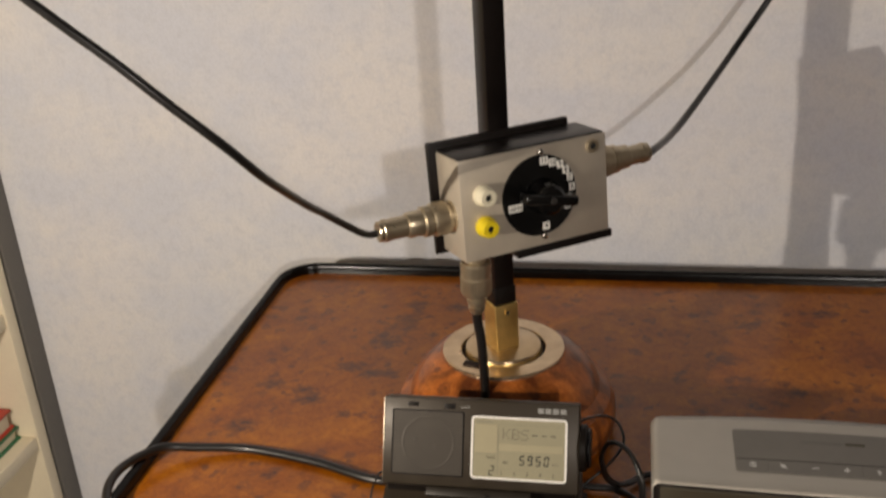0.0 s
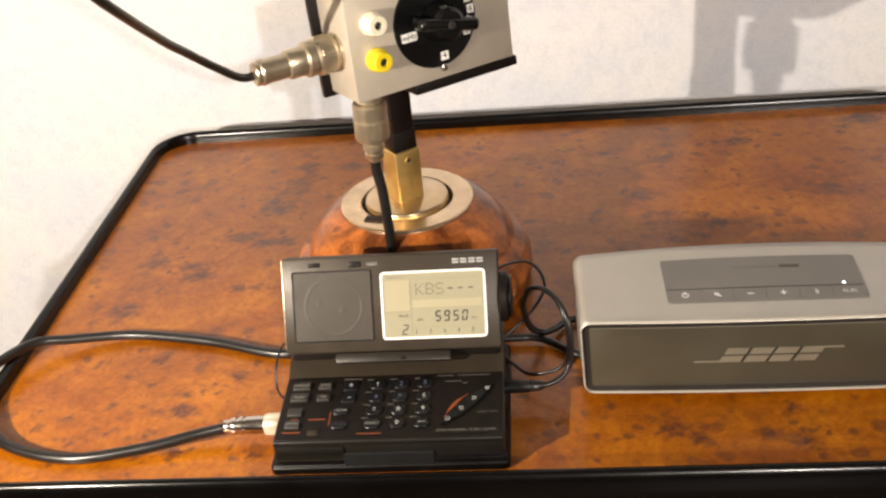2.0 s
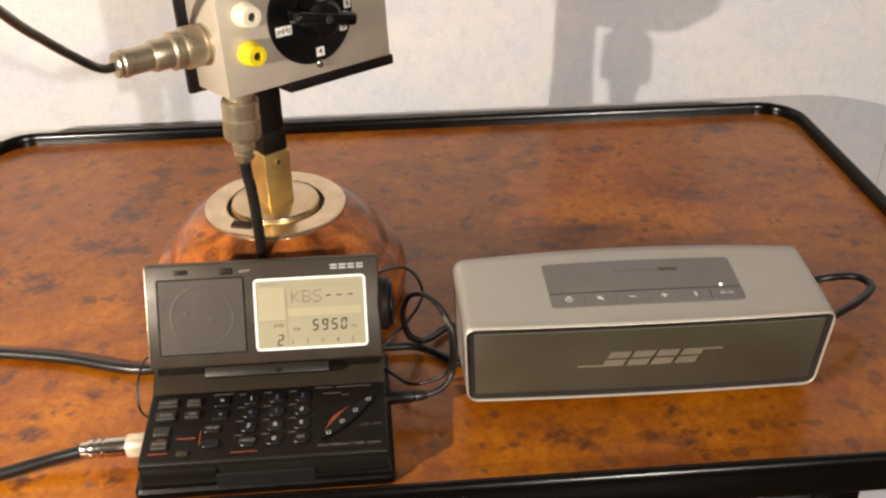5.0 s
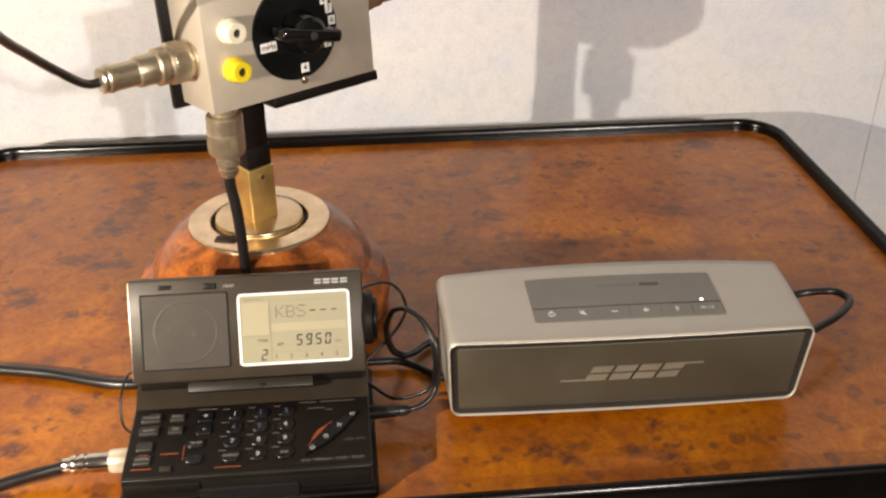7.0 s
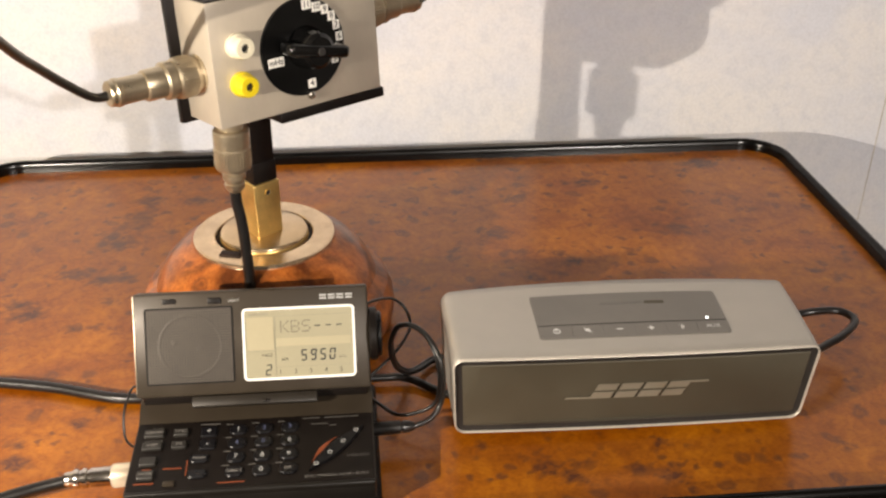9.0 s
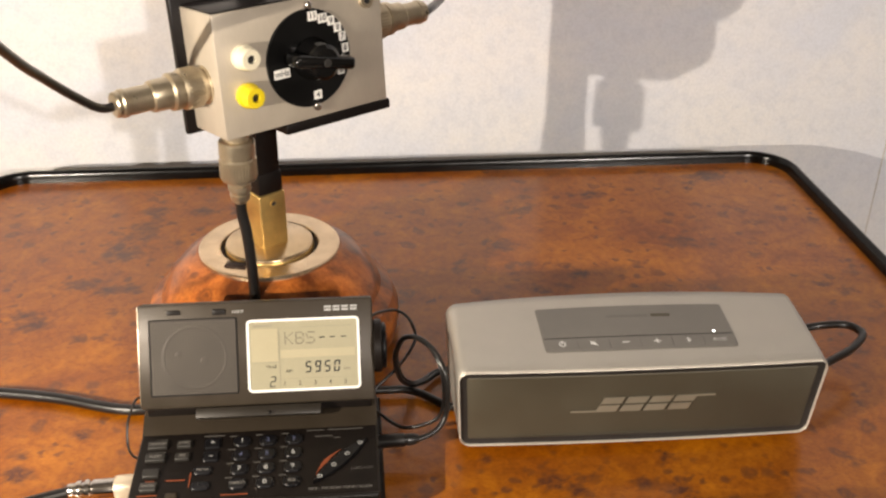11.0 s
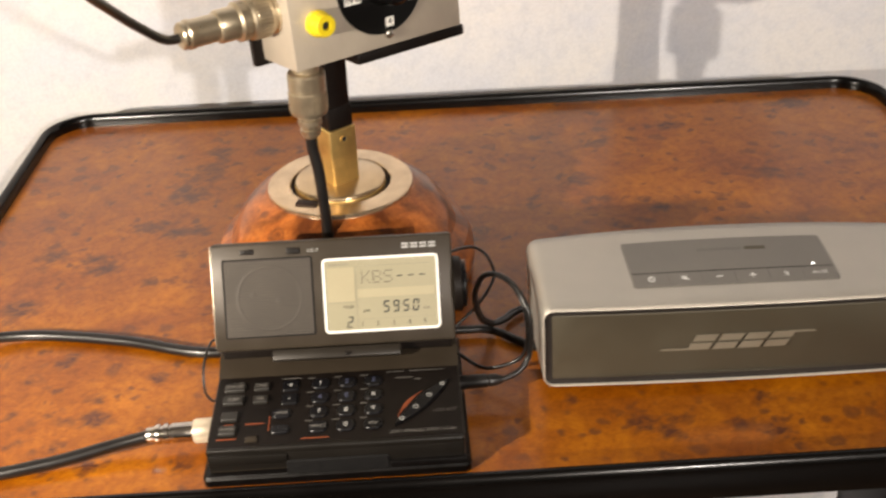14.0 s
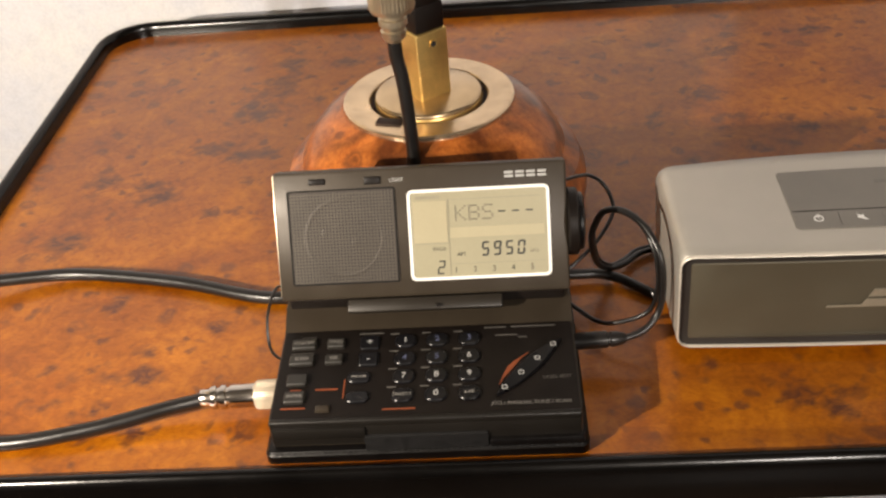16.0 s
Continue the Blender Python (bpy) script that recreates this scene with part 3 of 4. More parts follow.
pad = part("control_pad", top_patch(0.0425, 0.1345, 0.0120, 0.0435, 0.0015, 0.0004), pad_rubber, speaker, "dark grey rubber control pad")
part("badge", top_patch(0.098, 0.1075, 0.0345, 0.0365, 0.0005, 0.00055), grille_metal, pad)
part("badge", top_patch(0.076, 0.0965, 0.0347, 0.0362, 0.0004, 0.00048), pad_faint, pad)
part("groove", top_patch(0.0430, 0.1340, 0.0208, 0.0212, 0.0001, 0.00050), seal, pad)
for k in range(6):
    x = 0.0435 + k * 0.0151
    part("button", top_patch(x, x + 0.0147, 0.0127, 0.0204, 0.001, 0.00062, 6), pad_rubber, pad)


def icon(bms, name="icon"):
    part(name, joined(bms), pad_print, pad)


def flat_at(x, y, lift=0.00095):
    p, q, s = on_top(x, y, lift), on_top(x + 0.001, y, lift), on_top(x, y + 0.001, lift)
    return axes(p, q - p, s - p)


IY = 0.0163
m0 = flat_at(0.0510, IY)
icon([frame_plate(-0.0017, 0.0017, -0.0017, 0.0017, 0.0016, 0.0005, 0.0001, m0), polygon([(-0.00025, 0), (0.00025, 0), (0.00025, 0.0024), (-0.00025, 0.0024)], m0, 0.00012)])
m0 = flat_at(0.0661, IY)
icon([polygon([(-0.0016, -0.0006), (-0.0006, -0.0006), (0.0006, -0.0016), (0.0006, 0.0016), (-0.0006, 0.0006), (-0.0016, 0.0006)], m0), polygon([(-0.0018, 0.0015), (-0.0015, 0.0018), (0.0017, -0.0014), (0.0014, -0.0017)], m0, 0.00013)])
m0 = flat_at(0.0812, IY)
icon([polygon([(-0.0016, -0.0003), (0.0016, -0.0003), (0.0016, 0.0003), (-0.0016, 0.0003)], m0)])
m0 = flat_at(0.0963, IY)
icon([polygon([(-0.0016, -0.0003), (0.0016, -0.0003), (0.0016, 0.0003), (-0.0016, 0.0003)], m0), polygon([(-0.0003, -0.0016), (0.0003, -0.0016), (0.0003, 0.0016), (-0.0003, 0.0016)], m0, 0.00013)])
m0 = flat_at(0.1114, IY)
icon([polygon([(-0.0002, -0.0018), (0.0002, -0.0018), (0.0002, 0.0018), (-0.0002, 0.0018)], m0), polygon([(-0.0010, 0.0008), (0.0010, -0.0009), (0.0010, -0.0005), (-0.0010, 0.0012)], m0, 0.00012), polygon([(-0.0010, -0.0008), (0.0010, 0.0009), (0.0010, 0.0005), (-0.0010, -0.0012)], m0, 0.00014)])
part("lettering", words("AUX", 0.0034, flat_at(0.1265, IY)), pad_print, pad, "pale printed letters AUX")
part("status_light", lathe([(0, 0), (0.0006, 0), (0.0005, 0.0003), (0, 0.0004)], flat_at(0.1254, 0.0228, 0.0003), 14), led_white, pad, "lit white status light")

# ---- the folding radio in its leather case
RX0, RX1 = -0.1452, -0.0372
radio = thing("folding_radio", (-0.0915, 0.0, 0), "dark grey folding pocket radio lying open in a leather case", "radio")
lid_m = axes((RX0, 0.0087, 0.0345), (1, 0, 0), (0, 0.46, 0.888))
LW, LH, LT = 0.1076, 0.0452, 0.0105


def lidbox(u0, u1, v0, v1, n0, n1, r):
    return rbox(u1 - u0, v1 - v0, n1 - n0, r, lid_m @ Matrix.Translation(((u0 + u1) / 2, (v0 + v1) / 2, (n0 + n1) / 2)))


lid = part("lid", lidbox(0, LW, -0.003, LH, -LT, 0, 0.0013), radio_grey, radio, "graphite grey lid with loudspeaker and display")
part("edge_trim", lidbox(-0.0001, 0.0004, -0.001, LH - 0.001, -0.0012, -0.0008, 0.0001), nickel, lid, "bright edge strip")
lay = lambda h=0.0: lid_m @ Matrix.Translation((0, 0, h))
part("speaker_frame", frame_plate(0.0050, 0.0452, 0.0028, 0.0384, 0.0012, 0.0007, 0.0003, lay()), radio_black, lid)
part("speaker_grille", plate(0.0056, 0.0446, 0.0034, 0.0378, 0.0010, 0.00025, lay()), lid_mesh, lid, "finely punched dark grey loudspeaker grille")
# two low bumps shaped in to give the grille its two highlights
for u, v, r in ((0.0184, 0.0222, 0.0026), (0.0300, 0.0187, 0.0032)):
    part("highlight_bump", lathe([(r, 0.0), (r * 0.8, 0.00010), (r * 0.4, 0.00022), (0, 0.00025)], lid_m @ Matrix.Translation((u, v, 0.0001)), 36), lid_mesh, lid)
part("cone_rim", lathe([(0.0152, 0.0), (0.0148, 0.00006), (0.0142, 0.00008), (0.0136, 0.00006), (0.0132, 0.0), (0.0152, 0.0)], lid_m @ Matrix.Translation((0.0256, 0.0204, 0.00023)), 56), lid_mesh, lid)
part("button", lidbox(0.0135, 0.0195, 0.0402, 0.0424, -0.0002, 0.0008, 0.0004), radio_black, lid)
part("button", lidbox(0.0340, 0.0400, 0.0395, 0.0424, -0.0002, 0.0008, 0.0004), radio_black, lid)
part("lettering", words("LIGHT", 0.0019, lid_m @ Matrix.Translation((0.0458, 0.0407, 0.0002))), key_print, lid)
for k in range(4):
    u = 0.0852 + 0.0040 * k
    part("badge", joined([plate(u, u + 0.0033, 0.0409, 0.0419, 0.0003, 0.0002, lay()), plate(u, u + 0.0033, 0.0395, 0.0405, 0.0003, 0.0002, lay())]), key_print, lid, "pale maker's badge of plain blocks")

SX0, SX1, SY0, SY1 = 0.0493, 0.1012, 0.0029, 0.0366
part("display_frame", frame_plate(SX0, SX1, SY0, SY1, 0.0022, 0.0011, 0.0006, lay()), white_plastic, lid, "bright white frame round the display")
screen = part("display", plate(SX0 + 0.0010, SX1 - 0.0010, SY0 + 0.0010, SY1 - 0.0010, 0.0012, 0.0003, lay()), lcd, lid, "olive-beige liquid crystal display")


def on_screen(points, material, h=0.0004, name="segment"):
    part(name, polygon(points, lay(h), 0.00005), material, screen)


def quad(u0, u1, v0, v1):
    return [(u0, v0), (u1, v0), (u1, v1), (u0, v1)]


on_screen(quad(SX0 + 0.0020, SX0 + 0.0142, 0.0170, 0.0322), lcd_light, name="pale_field")
on_screen(quad(SX0 + 0.0146, SX0 + 0.0150, 0.0042, 0.0325), lcd_faint, name="divider")
on_screen(quad(SX0 + 0.0020, SX0 + 0.0144, 0.0164, 0.0167), lcd_faint, name="divider")
on_screen(quad(SX0 + 0.0150, SX1 - 0.0035, 0.0324, 0.0327), lcd_faint, name="divider")
on_screen(quad(SX0 + 0.0150, SX1 - 0.0022, 0.0086, 0.0088), lcd_faint, name="divider")
on_screen(quad(SX0 + 0.0152, SX1 - 0.0022, 0.0184, 0.0222), lcd_light, 0.00036, name="pale_field")

SEGS = {"0": "abcdef", "2": "abged", "5": "afgcd", "9": "abfgcd"}


def digit(ch, u, v, w, h, t):
    """A seven-segment digit with its lower left corner at u, v."""
    lean = 0.10 * h
    spans = {"a": (0, 1, 1), "g": (0, 1, 0.5), "d": (0, 1, 0), "f": (0, 0.5, 1), "b": (1, 0.5, 1), "e": (0, 0, 0.5), "c": (1, 0, 0.5)}
    out = []
    for s in SEGS[ch]:
        if s in "agd":
            y = v + spans[s][2] * (h - t)
            sk = lean * spans[s][2]
            pts = [(u + sk + t * 0.5, y), (u + w + sk - t * 0.5, y), (u + w + sk - t * 0.3, y + t), (u + sk + t * 0.7, y + t)]
        else:
            side, a, b = spans[s]
            x = u + side * (w - t)
            y0, y1 = v + a * h + t * 0.45, v + b * h - t * 0.45
            pts = [(x + lean * a, y0), (x + t + lean * a, y0), (x + t + lean * b, y1), (x + lean * b, y1)]
        out.append(polygon(pts, lay(0.00042), 0.00005))
    return joined(out)


for k, ch in enumerate("5950"):
    part("digit", digit(ch, SX0 + 0.0262 + 0.0044 * k, 0.0112, 0.0028, 0.0054, 0.00075), lcd_ink, screen, "dark seven-segment digit")
part("digit", digit("2", SX0 + 0.0098, 0.0050, 0.0027, 0.0052, 0.0006), lcd_ink, screen)

# dot-matrix letters K B S and three dashes
GLYPHS = {"K": "10001 10010 10100 11000 10100 10010 10001", "B": "11110 10001 10001 11110 10001 10001 11110", "S": "01111 10000 10000 01110 00001 00001 11110"}
DOT = 0.00084
for k, ch in enumerate("KBS"):
    dots = []
    for r, row in enumerate(GLYPHS[ch].split()):
        for c, bit in enumerate(row):
            if bit == "1":
                u, v = SX0 + 0.0173 + 0.0050 * k + c * DOT, 0.0297 - r * DOT
                dots.append(polygon(quad(u, u + DOT * 0.72, v, v + DOT * 0.72), lay(0.00042), 0.00005))
    part("letter", joined(dots), lcd_dots, screen, "dot-matrix letter")
for k in range(3):
    u = SX0 + 0.0332 + 0.0050 * k
    on_screen(quad(u, u + 0.0026, 0.0271, 0.0277), lcd_ink, name="dash")
part("lettering", words("AM", 0.0022, lay(0.00042) @ Matrix.Translation((SX0 + 0.0189, 0.0122, 0))), lcd_ink, screen)
part("lettering", words("kHz", 0.0020, lay(0.00042) @ Matrix.Translation((SX0 + 0.0458, 0.0124, 0))), lcd_dots, screen)
part("lettering", words("PAGE", 0.0020, lay(0.00042) @ Matrix.Translation((SX0 + 0.0110, 0.0144, 0))), lcd_ink, screen)
on_screen(quad(SX0 + 0.0030, SX0 + 0.0120, 0.0330, 0.0342), lcd_faint, name="caption_bar")
for k in range(5):
    part("lettering", words(str(k + 1), 0.0030, lay(0.00042) @ Matrix.Translation((SX0 + 0.0168 + 0.0070 * k, 0.0064, 0))), lcd_ink, screen)

# the foot of the radio: side profile of the body, extruded across
def extruded(profile, x0, x1, edge=0.0006):
    """A profile of (y, z) extruded along x."""
    cy, cz = sum(p[0] for p in profile) / len(profile), sum(p[1] for p in profile) / len(profile)
    small = [(y + (cy - y) * edge / 0.02, z + (cz - z) * edge / 0.01) for y, z in profile]
    return loft([[(x0, y, z) for y, z in small], [(x0 + edge, y, z) for y, z in profile], [(x1 - edge, y, z) for y, z in profile], [(x1, y, z) for y, z in small]])


body = part("body", extruded([(-0.0400, 0.0050), (0.0400, 0.0050), (0.0400, 0.0250), (0.0130, 0.0252), (0.0035, 0.0200), (-0.0395, 0.0175), (-0.0412, 0.0160), (-0.0412, 0.0100)], RX0, RX1), radio_grey, radio, "graphite grey body")
kb_m = axes((RX0, -0.0405, 0.0175), (1, 0, 0), (0, 0.044, 0.0025))
KX = lambda x: x - RX0
KY = lambda y: y + 0.0405
panel = part("key_panel", plate(0.0006, 0.1074, 0.0004, 0.0436, 0.0010, 0.0006, kb_m), radio_black, radio, "black key panel")
part("hinge_bar", joined([rbox(0.0575, 0.0050, 0.0042, 0.0008, axes((-0.0914, 0.0062, 0.0292), (1, 0, 0), (0, 0.75, 0.66)))]), hinge_toned, radio, "grey hinge bar")
part("hinge_gap", rbox(0.104, 0.006, 0.006, 0.001, Matrix.Translation((-0.0914, 0.0145, 0.0275))), radio_black, radio)
part("hinge_catch", rbox(0.0020, 0.0012, 0.0030, 0.0003, axes((-0.0865, 0.0040, 0.0300), (1, 0, 0), (0, 0.75, 0.66))), radio_black, radio)



def key_at(x, y, w, h, label, size, round_=True, ink_=None, tall=0.0010, rubber=None):
    m = kb_m @ Matrix.Translation((KX(x), KY(y), 0.0006))
    k = part("key", plate(-w / 2, w / 2, -h / 2, h / 2, min(w, h) * (0.46 if round_ else 0.18), tall, m, 0.0004, 8), rubber or (key_grey if tall > 0.0012 else key_black), panel)
    if label:
        part("lettering", words(label, size, m @ Matrix.Translation((0, 0, tall + 0.00008)), thick=0.00004), ink_ or key_print, k)
    return k


ROWS_Y = (-0.0044, -0.0133, -0.0222, -0.0311)
COLS_X = (-0.0990, -0.0873, -0.0756)
for r, row in enumerate((("1", "2", "3"), ("4", "5", "6"), ("7", "8", "9"), ("DIRECT", "0", "EXE"))):
    for c, ch in enumerate(row):
        key_at(COLS_X[c], ROWS_Y[r], 0.0080, 0.0064, ch, 0.0037 if len(ch) == 1 else 0.0020, True, blue_print if ch in "2345" else function_print if len(ch) > 1 else key_print)
        m = kb_m @ Matrix.Translation((KX(COLS_X[c]) - 0.0042, KY(ROWS_Y[r]) + 0.0043, 0.0007))
        part("caption_bar", polygon(quad(-0.0016, 0.0016, -0.0003, 0.0003), m, 0.00005), dim_print, panel)
key_at(-0.1122, -0.0047, 0.0072, 0.0066, "+", 0.0044, False, key_print)
key_at(-0.1122, -0.0130, 0.0072, 0.0066, "-", 0.0050, False, key_print)
key_at(-0.1366, -0.0045, 0.0090, 0.0048, "ON/OFF", 0.0021, False, function_print, 0.0016)
key_at(-0.1248, -0.0045, 0.0066, 0.0044, "SYNC", 0.0020, False, function_print, 0.0016)
key_at(-0.1366, -0.0126, 0.0090, 0.0048, "SLEEP", 0.0021, False, function_print, 0.0016)
key_at(-0.1248, -0.0127, 0.0066, 0.0044, "SSB", 0.0020, False, function_print, 0.0016)
key_at(-0.1371, -0.0224, 0.0074, 0.0052, "", 0, False, None, 0.0016)
key_at(-0.1371, -0.0307, 0.0074, 0.0052, "ENTER", 0.0019, False, function_print, 0.0016)
key_at(-0.1150, -0.0219, 0.0084, 0.0050, "FM/AM", 0.0018, True, function_print)
key_at(-0.1150, -0.0313, 0.0084, 0.0050, "", 0, True)


def print_bar(x, y, w, h, material, turn=0):
    m = kb_m @ Matrix.Translation((KX(x), KY(y), 0.0007)) @ Matrix.Rotation(radians(turn), 4, "Z")
    part("printed_bar", polygon(quad(-w / 2, w / 2, -h / 2, h / 2), m, 0.00005), material, panel)


for x, y, w, h in ((-0.1000, -0.0370, 0.0115, 0.0007), (-0.1262, -0.0268, 0.0080, 0.0008), (-0.1200, -0.0268, 0.0005, 0.0090), (-0.1372, -0.0267, 0.0040, 0.0008), (-0.1372, -0.0352, 0.0085, 0.0008)):
    print_bar(x, y, w, h, orange_print)
part("lettering", words("POWER", 0.0015, kb_m @ Matrix.Translation((KX(-0.1355), KY(-0.0005), 0.0007))), dim_print, panel)
for x, y, w, h in ((-0.1120, 0.0006, 0.0090, 0.0006), (-0.0520, 0.0012, 0.0160, 0.0006), (-0.0660, 0.0012, 0.0080, 0.0006), (-0.0620, -0.0030, 0.0080, 0.0006), (-0.0560, -0.0044, 0.0030, 0.0006), (-0.1366, -0.0085, 0.0080, 0.0003)):
    print_bar(x, y, w, h, dim_print)
part("lettering", words("LABEL EDIT", 0.0020, kb_m @ Matrix.Translation((KX(-0.0448), KY(-0.0248), 0.0007))), dim_print, panel)
part("lettering", words("JOG / MANUAL TUNE / SCAN", 0.0021, kb_m @ Matrix.Translation((KX(-0.0545), KY(-0.0362), 0.0007))), function_print, panel)
# the slanting tuning rocker with its raised orange arc
jog_m = kb_m @ Matrix.Translation((KX(-0.0543), KY(-0.0200), 0.0006)) @ Matrix.Rotation(radians(48), 4, "Z")
lens = [(-0.0180 + 0.0360 * k / 16, 0.0036 * (1 - (2 * k / 16 - 1) ** 2)) for k in range(17)] + [(0.0180 - 0.0360 * k / 16, -0.0031 * (1 - (2 * k / 16 - 1) ** 2)) for k in range(1, 16)]
jog = part("tuning_rocker", loft([[(x, y, 0) for x, y in lens], [(x, y, 0.0009) for x, y in lens], [(x * 0.96, y * 0.86, 0.0014) for x, y in lens]]), key_black, panel, "glossy black tuning rocker")
jog.data.transform(Matrix.Translation(-ORIGIN[radio.name]) @ jog_m @ Matrix.Translation(ORIGIN[radio.name]))
for k in range(4):
    c = -0.0135 + 0.009 * k
    m = jog_m @ Matrix.Translation((c, 0, 0.0015)) @ Matrix.Rotation(radians(45 if k < 2 else -45), 4, "Z")
    part("arrow_mark", frame_plate(-0.0010, 0.0010, -0.0010, 0.0010, 0.0005, 0.00035, 0.00006, m), key_print, jog)
arc = [(-0.0130 + 0.0185 * k / 14, 0.0056 * (1 - ((-0.0130 + 0.0185 * k / 14) / 0.0190) ** 2)) for k in range(15)]
swell = [0.0002 + 0.0008 * math.sin(math.pi * k / 14) ** 3 for k in range(15)]
part("orange_arc", polygon([(x, y + w) for (x, y), w in zip(arc, swell)] + [(x, y - w) for (x, y), w in list(zip(arc, swell))[::-1]], jog_m, 0.00010), orange_print, panel, "faded orange print arc")
part("hold_slider", rbox(0.0050, 0.0028, 0.0014, 0.0004, kb_m @ Matrix.Translation((KX(-0.1266), KY(-0.0362), 0.0010))), radio_grey, panel)
# front parts take the darker graphite, which paints in their shade
part("front_latch", rbox(0.0330, 0.0030, 0.0052, 0.0012, Matrix.Translation((-0.1280, -0.0414, 0.0130))), radio_shaded, radio, "front corner of the body in shaded graphite grey")
part("front_strip", rbox(0.1070, 0.0012, 0.0090, 0.0004, Matrix.Translation((-0.0912, -0.0412, 0.0115))), radio_shaded, radio, "front face in shaded graphite grey")
part("front_lip", rbox(0.1076, 0.0024, 0.0032, 0.0009, Matrix.Translation((-0.0912, -0.0407, 0.0168)), 3), radio_shaded, radio, "rounded front lip in shaded graphite grey")
part("tuning_dial", lathe([(0.0, -0.0021), (0.0118, -0.0021), (0.0126, -0.0014), (0.0126, 0.0014), (0.0118, 0.0021), (0, 0.0021)], along(lid_m @ Vector((LW + 0.0020, 0.0215, -0.0075)), (1, 0, 0)), 28), radio_black, radio, "black tuning wheel at the lid's side")
part("dial_rim", lathe([(0.0100, 0), (0.0108, 0.0004), (0.0108, 0.0014), (0.0098, 0.0020), (0, 0.0020)], along(lid_m @ Vector((LW + 0.0041, 0.0215, -0.0075)), (1, 0, 0)), 28), key_black, radio)
case = thing("leather_case", (-0.0915, 0.0, 0), "opened black leather radio case with stitched edge", "case")
part("case_floor", plate(-0.1482, -0.0348, -0.0436, 0.0480, 0.0030, 0.0046, Matrix(), 0.0012), leather, case)
part("hook_strip", plate(-0.1125, -0.0695, -0.0428, -0.0408, 0.0006, 0.0070, Matrix.Translation((0, 0, 0.0044)), 0.0006), velcro, case, "matt black hook-and-loop strip")
part("flap", rbox(0.0330, 0.0040, 0.0040, 0.0012, Matrix.Translation((-0.0530, -0.0412, 0.0062))), leather, case)
for k in range(52):
    part("stitch", rbox(0.0014, 0.0005, 0.0004, 0.00015, Matrix.Translation((-0.1462 + 0.00215 * k, -0.0431, 0.0043)), 1), thread, case)
part("strap_loop", tube([(-0.1440, 0.018, 0.030), (-0.1485, 0.016, 0.032), (-0.1530, 0.012, 0.022), (-0.1530, 0.006, 0.012), (-0.1490, 0.001, 0.010), (-0.1450, 0.0, 0.012)], 0.0006, 8), cable_black, case)

# ---- the lamp stand: turned wooden foot, brass fittings, black pole
CX, CY = -0.0915, 0.1205
stand = thing("stand", (CX, CY, 0), "turned burr wood stand with brass fittings and a black pole", "stand")
mid = Matrix.Translation((CX, CY, 0))
part("wooden_foot", lathe([(0, 0.0), (0.0660, 0.0), (0.0690, 0.003), (0.0705, 0.010), (0.0700, 0.018), (0.0670, 0.0255), (0.0620, 0.0300), (0.0605, 0.0310), (0.0590, 0.0345), (0.0550, 0.0410), (0.0490, 0.0478), (0.0430, 0.0522), (0.0393, 0.0545), (0.0300, 0.0545), (0.0298, 0.0528), (0, 0.0528)], mid, 72), base_wood, stand, "glossy turned burr wood foot", 25)
part("brass_ring", lathe([(0.0265, 0.0525), (0.0265, 0.0560), (0.0270, 0.0566), (0.0375, 0.0566), (0.0383, 0.0560), (0.0385, 0.0530), (0.0265, 0.0525)], mid, 72), dull_brass, stand, "dull brass ring")
part("recess", lathe([(0, 0.0530), (0.0268, 0.0532)], mid, 48), screw_dark, stand)
part("hub", lathe([(0.0236, 0.0528), (0.0238, 0.0572), (0.0235, 0.0581), (0.0226, 0.0586), (0, 0.0586)], mid, 72), disc_brass, stand, "polished brass hub disc", 50)
part("flange", lathe([(0.0239, 0.0530), (0.0241, 0.0550), (0.0240, 0.0562), (0.0237, 0.0566)], mid, 56), brass, stand, "polished brass flange")
part("key_tab", rbox(0.0115, 0.0056, 0.0018, 0.0004, mid @ Matrix.Translation((-0.0160, -0.0240, 0.0566)) @ Matrix.Rotation(radians(-14), 4, "Z")), screw_dark, stand, "dark brown key slot")
POLE = Matrix.Translation((CX - 0.0006, CY, 0)) @ Matrix.Rotation(radians(36), 4, "Z")
part("brass_sleeve", rbox(0.0159, 0.0159, 0.0315, 0.0009, POLE @ Matrix.Translation((0, 0, 0.0735)), 4), brass, stand, "square polished brass sleeve")
part("sleeve_screw", lathe([(0.0013, 0.0), (0.0013, 0.0004), (0.0019, 0.0005), (0.0020, 0.0)], POLE @ Matrix.Translation((0.0004, -0.00795, 0.0836)) @ Matrix.Rotation(radians(90), 4, "X"), 20), brass, stand)
part("screw_recess", rod(0.0013, 0.0003, POLE @ Matrix.Translation((0.0004, -0.00795, 0.0836)) @ Matrix.Rotation(radians(90), 4, "X"), 0.0001, 16), ink, stand)
part("collar", rbox(0.0146, 0.0146, 0.0120, 0.0010, POLE @ Matrix.Translation((0, 0, 0.0952))), black_box, stand)
part("pole", rbox(0.0134, 0.0134, 0.60, 0.0010, POLE @ Matrix.Translation((0, 0, 0.40))), black_box, stand, "square black pole")

# ---- the switch box on the pole
FL = Vector((-0.1010, 0.0620, 0.1408))
face = axes(FL, (0.82, 0.57, 0), (-0.57 * 0.075, 0.82 * 0.075, 1))
BW, BH2, BD = 0.0915, 0.0575, 0.0300
sbox = thing("switch_box", FL + Vector((0.02, 0.05, 0)), "small aluminium switch box with a rotary dial, fixed to a pole", "switch box")


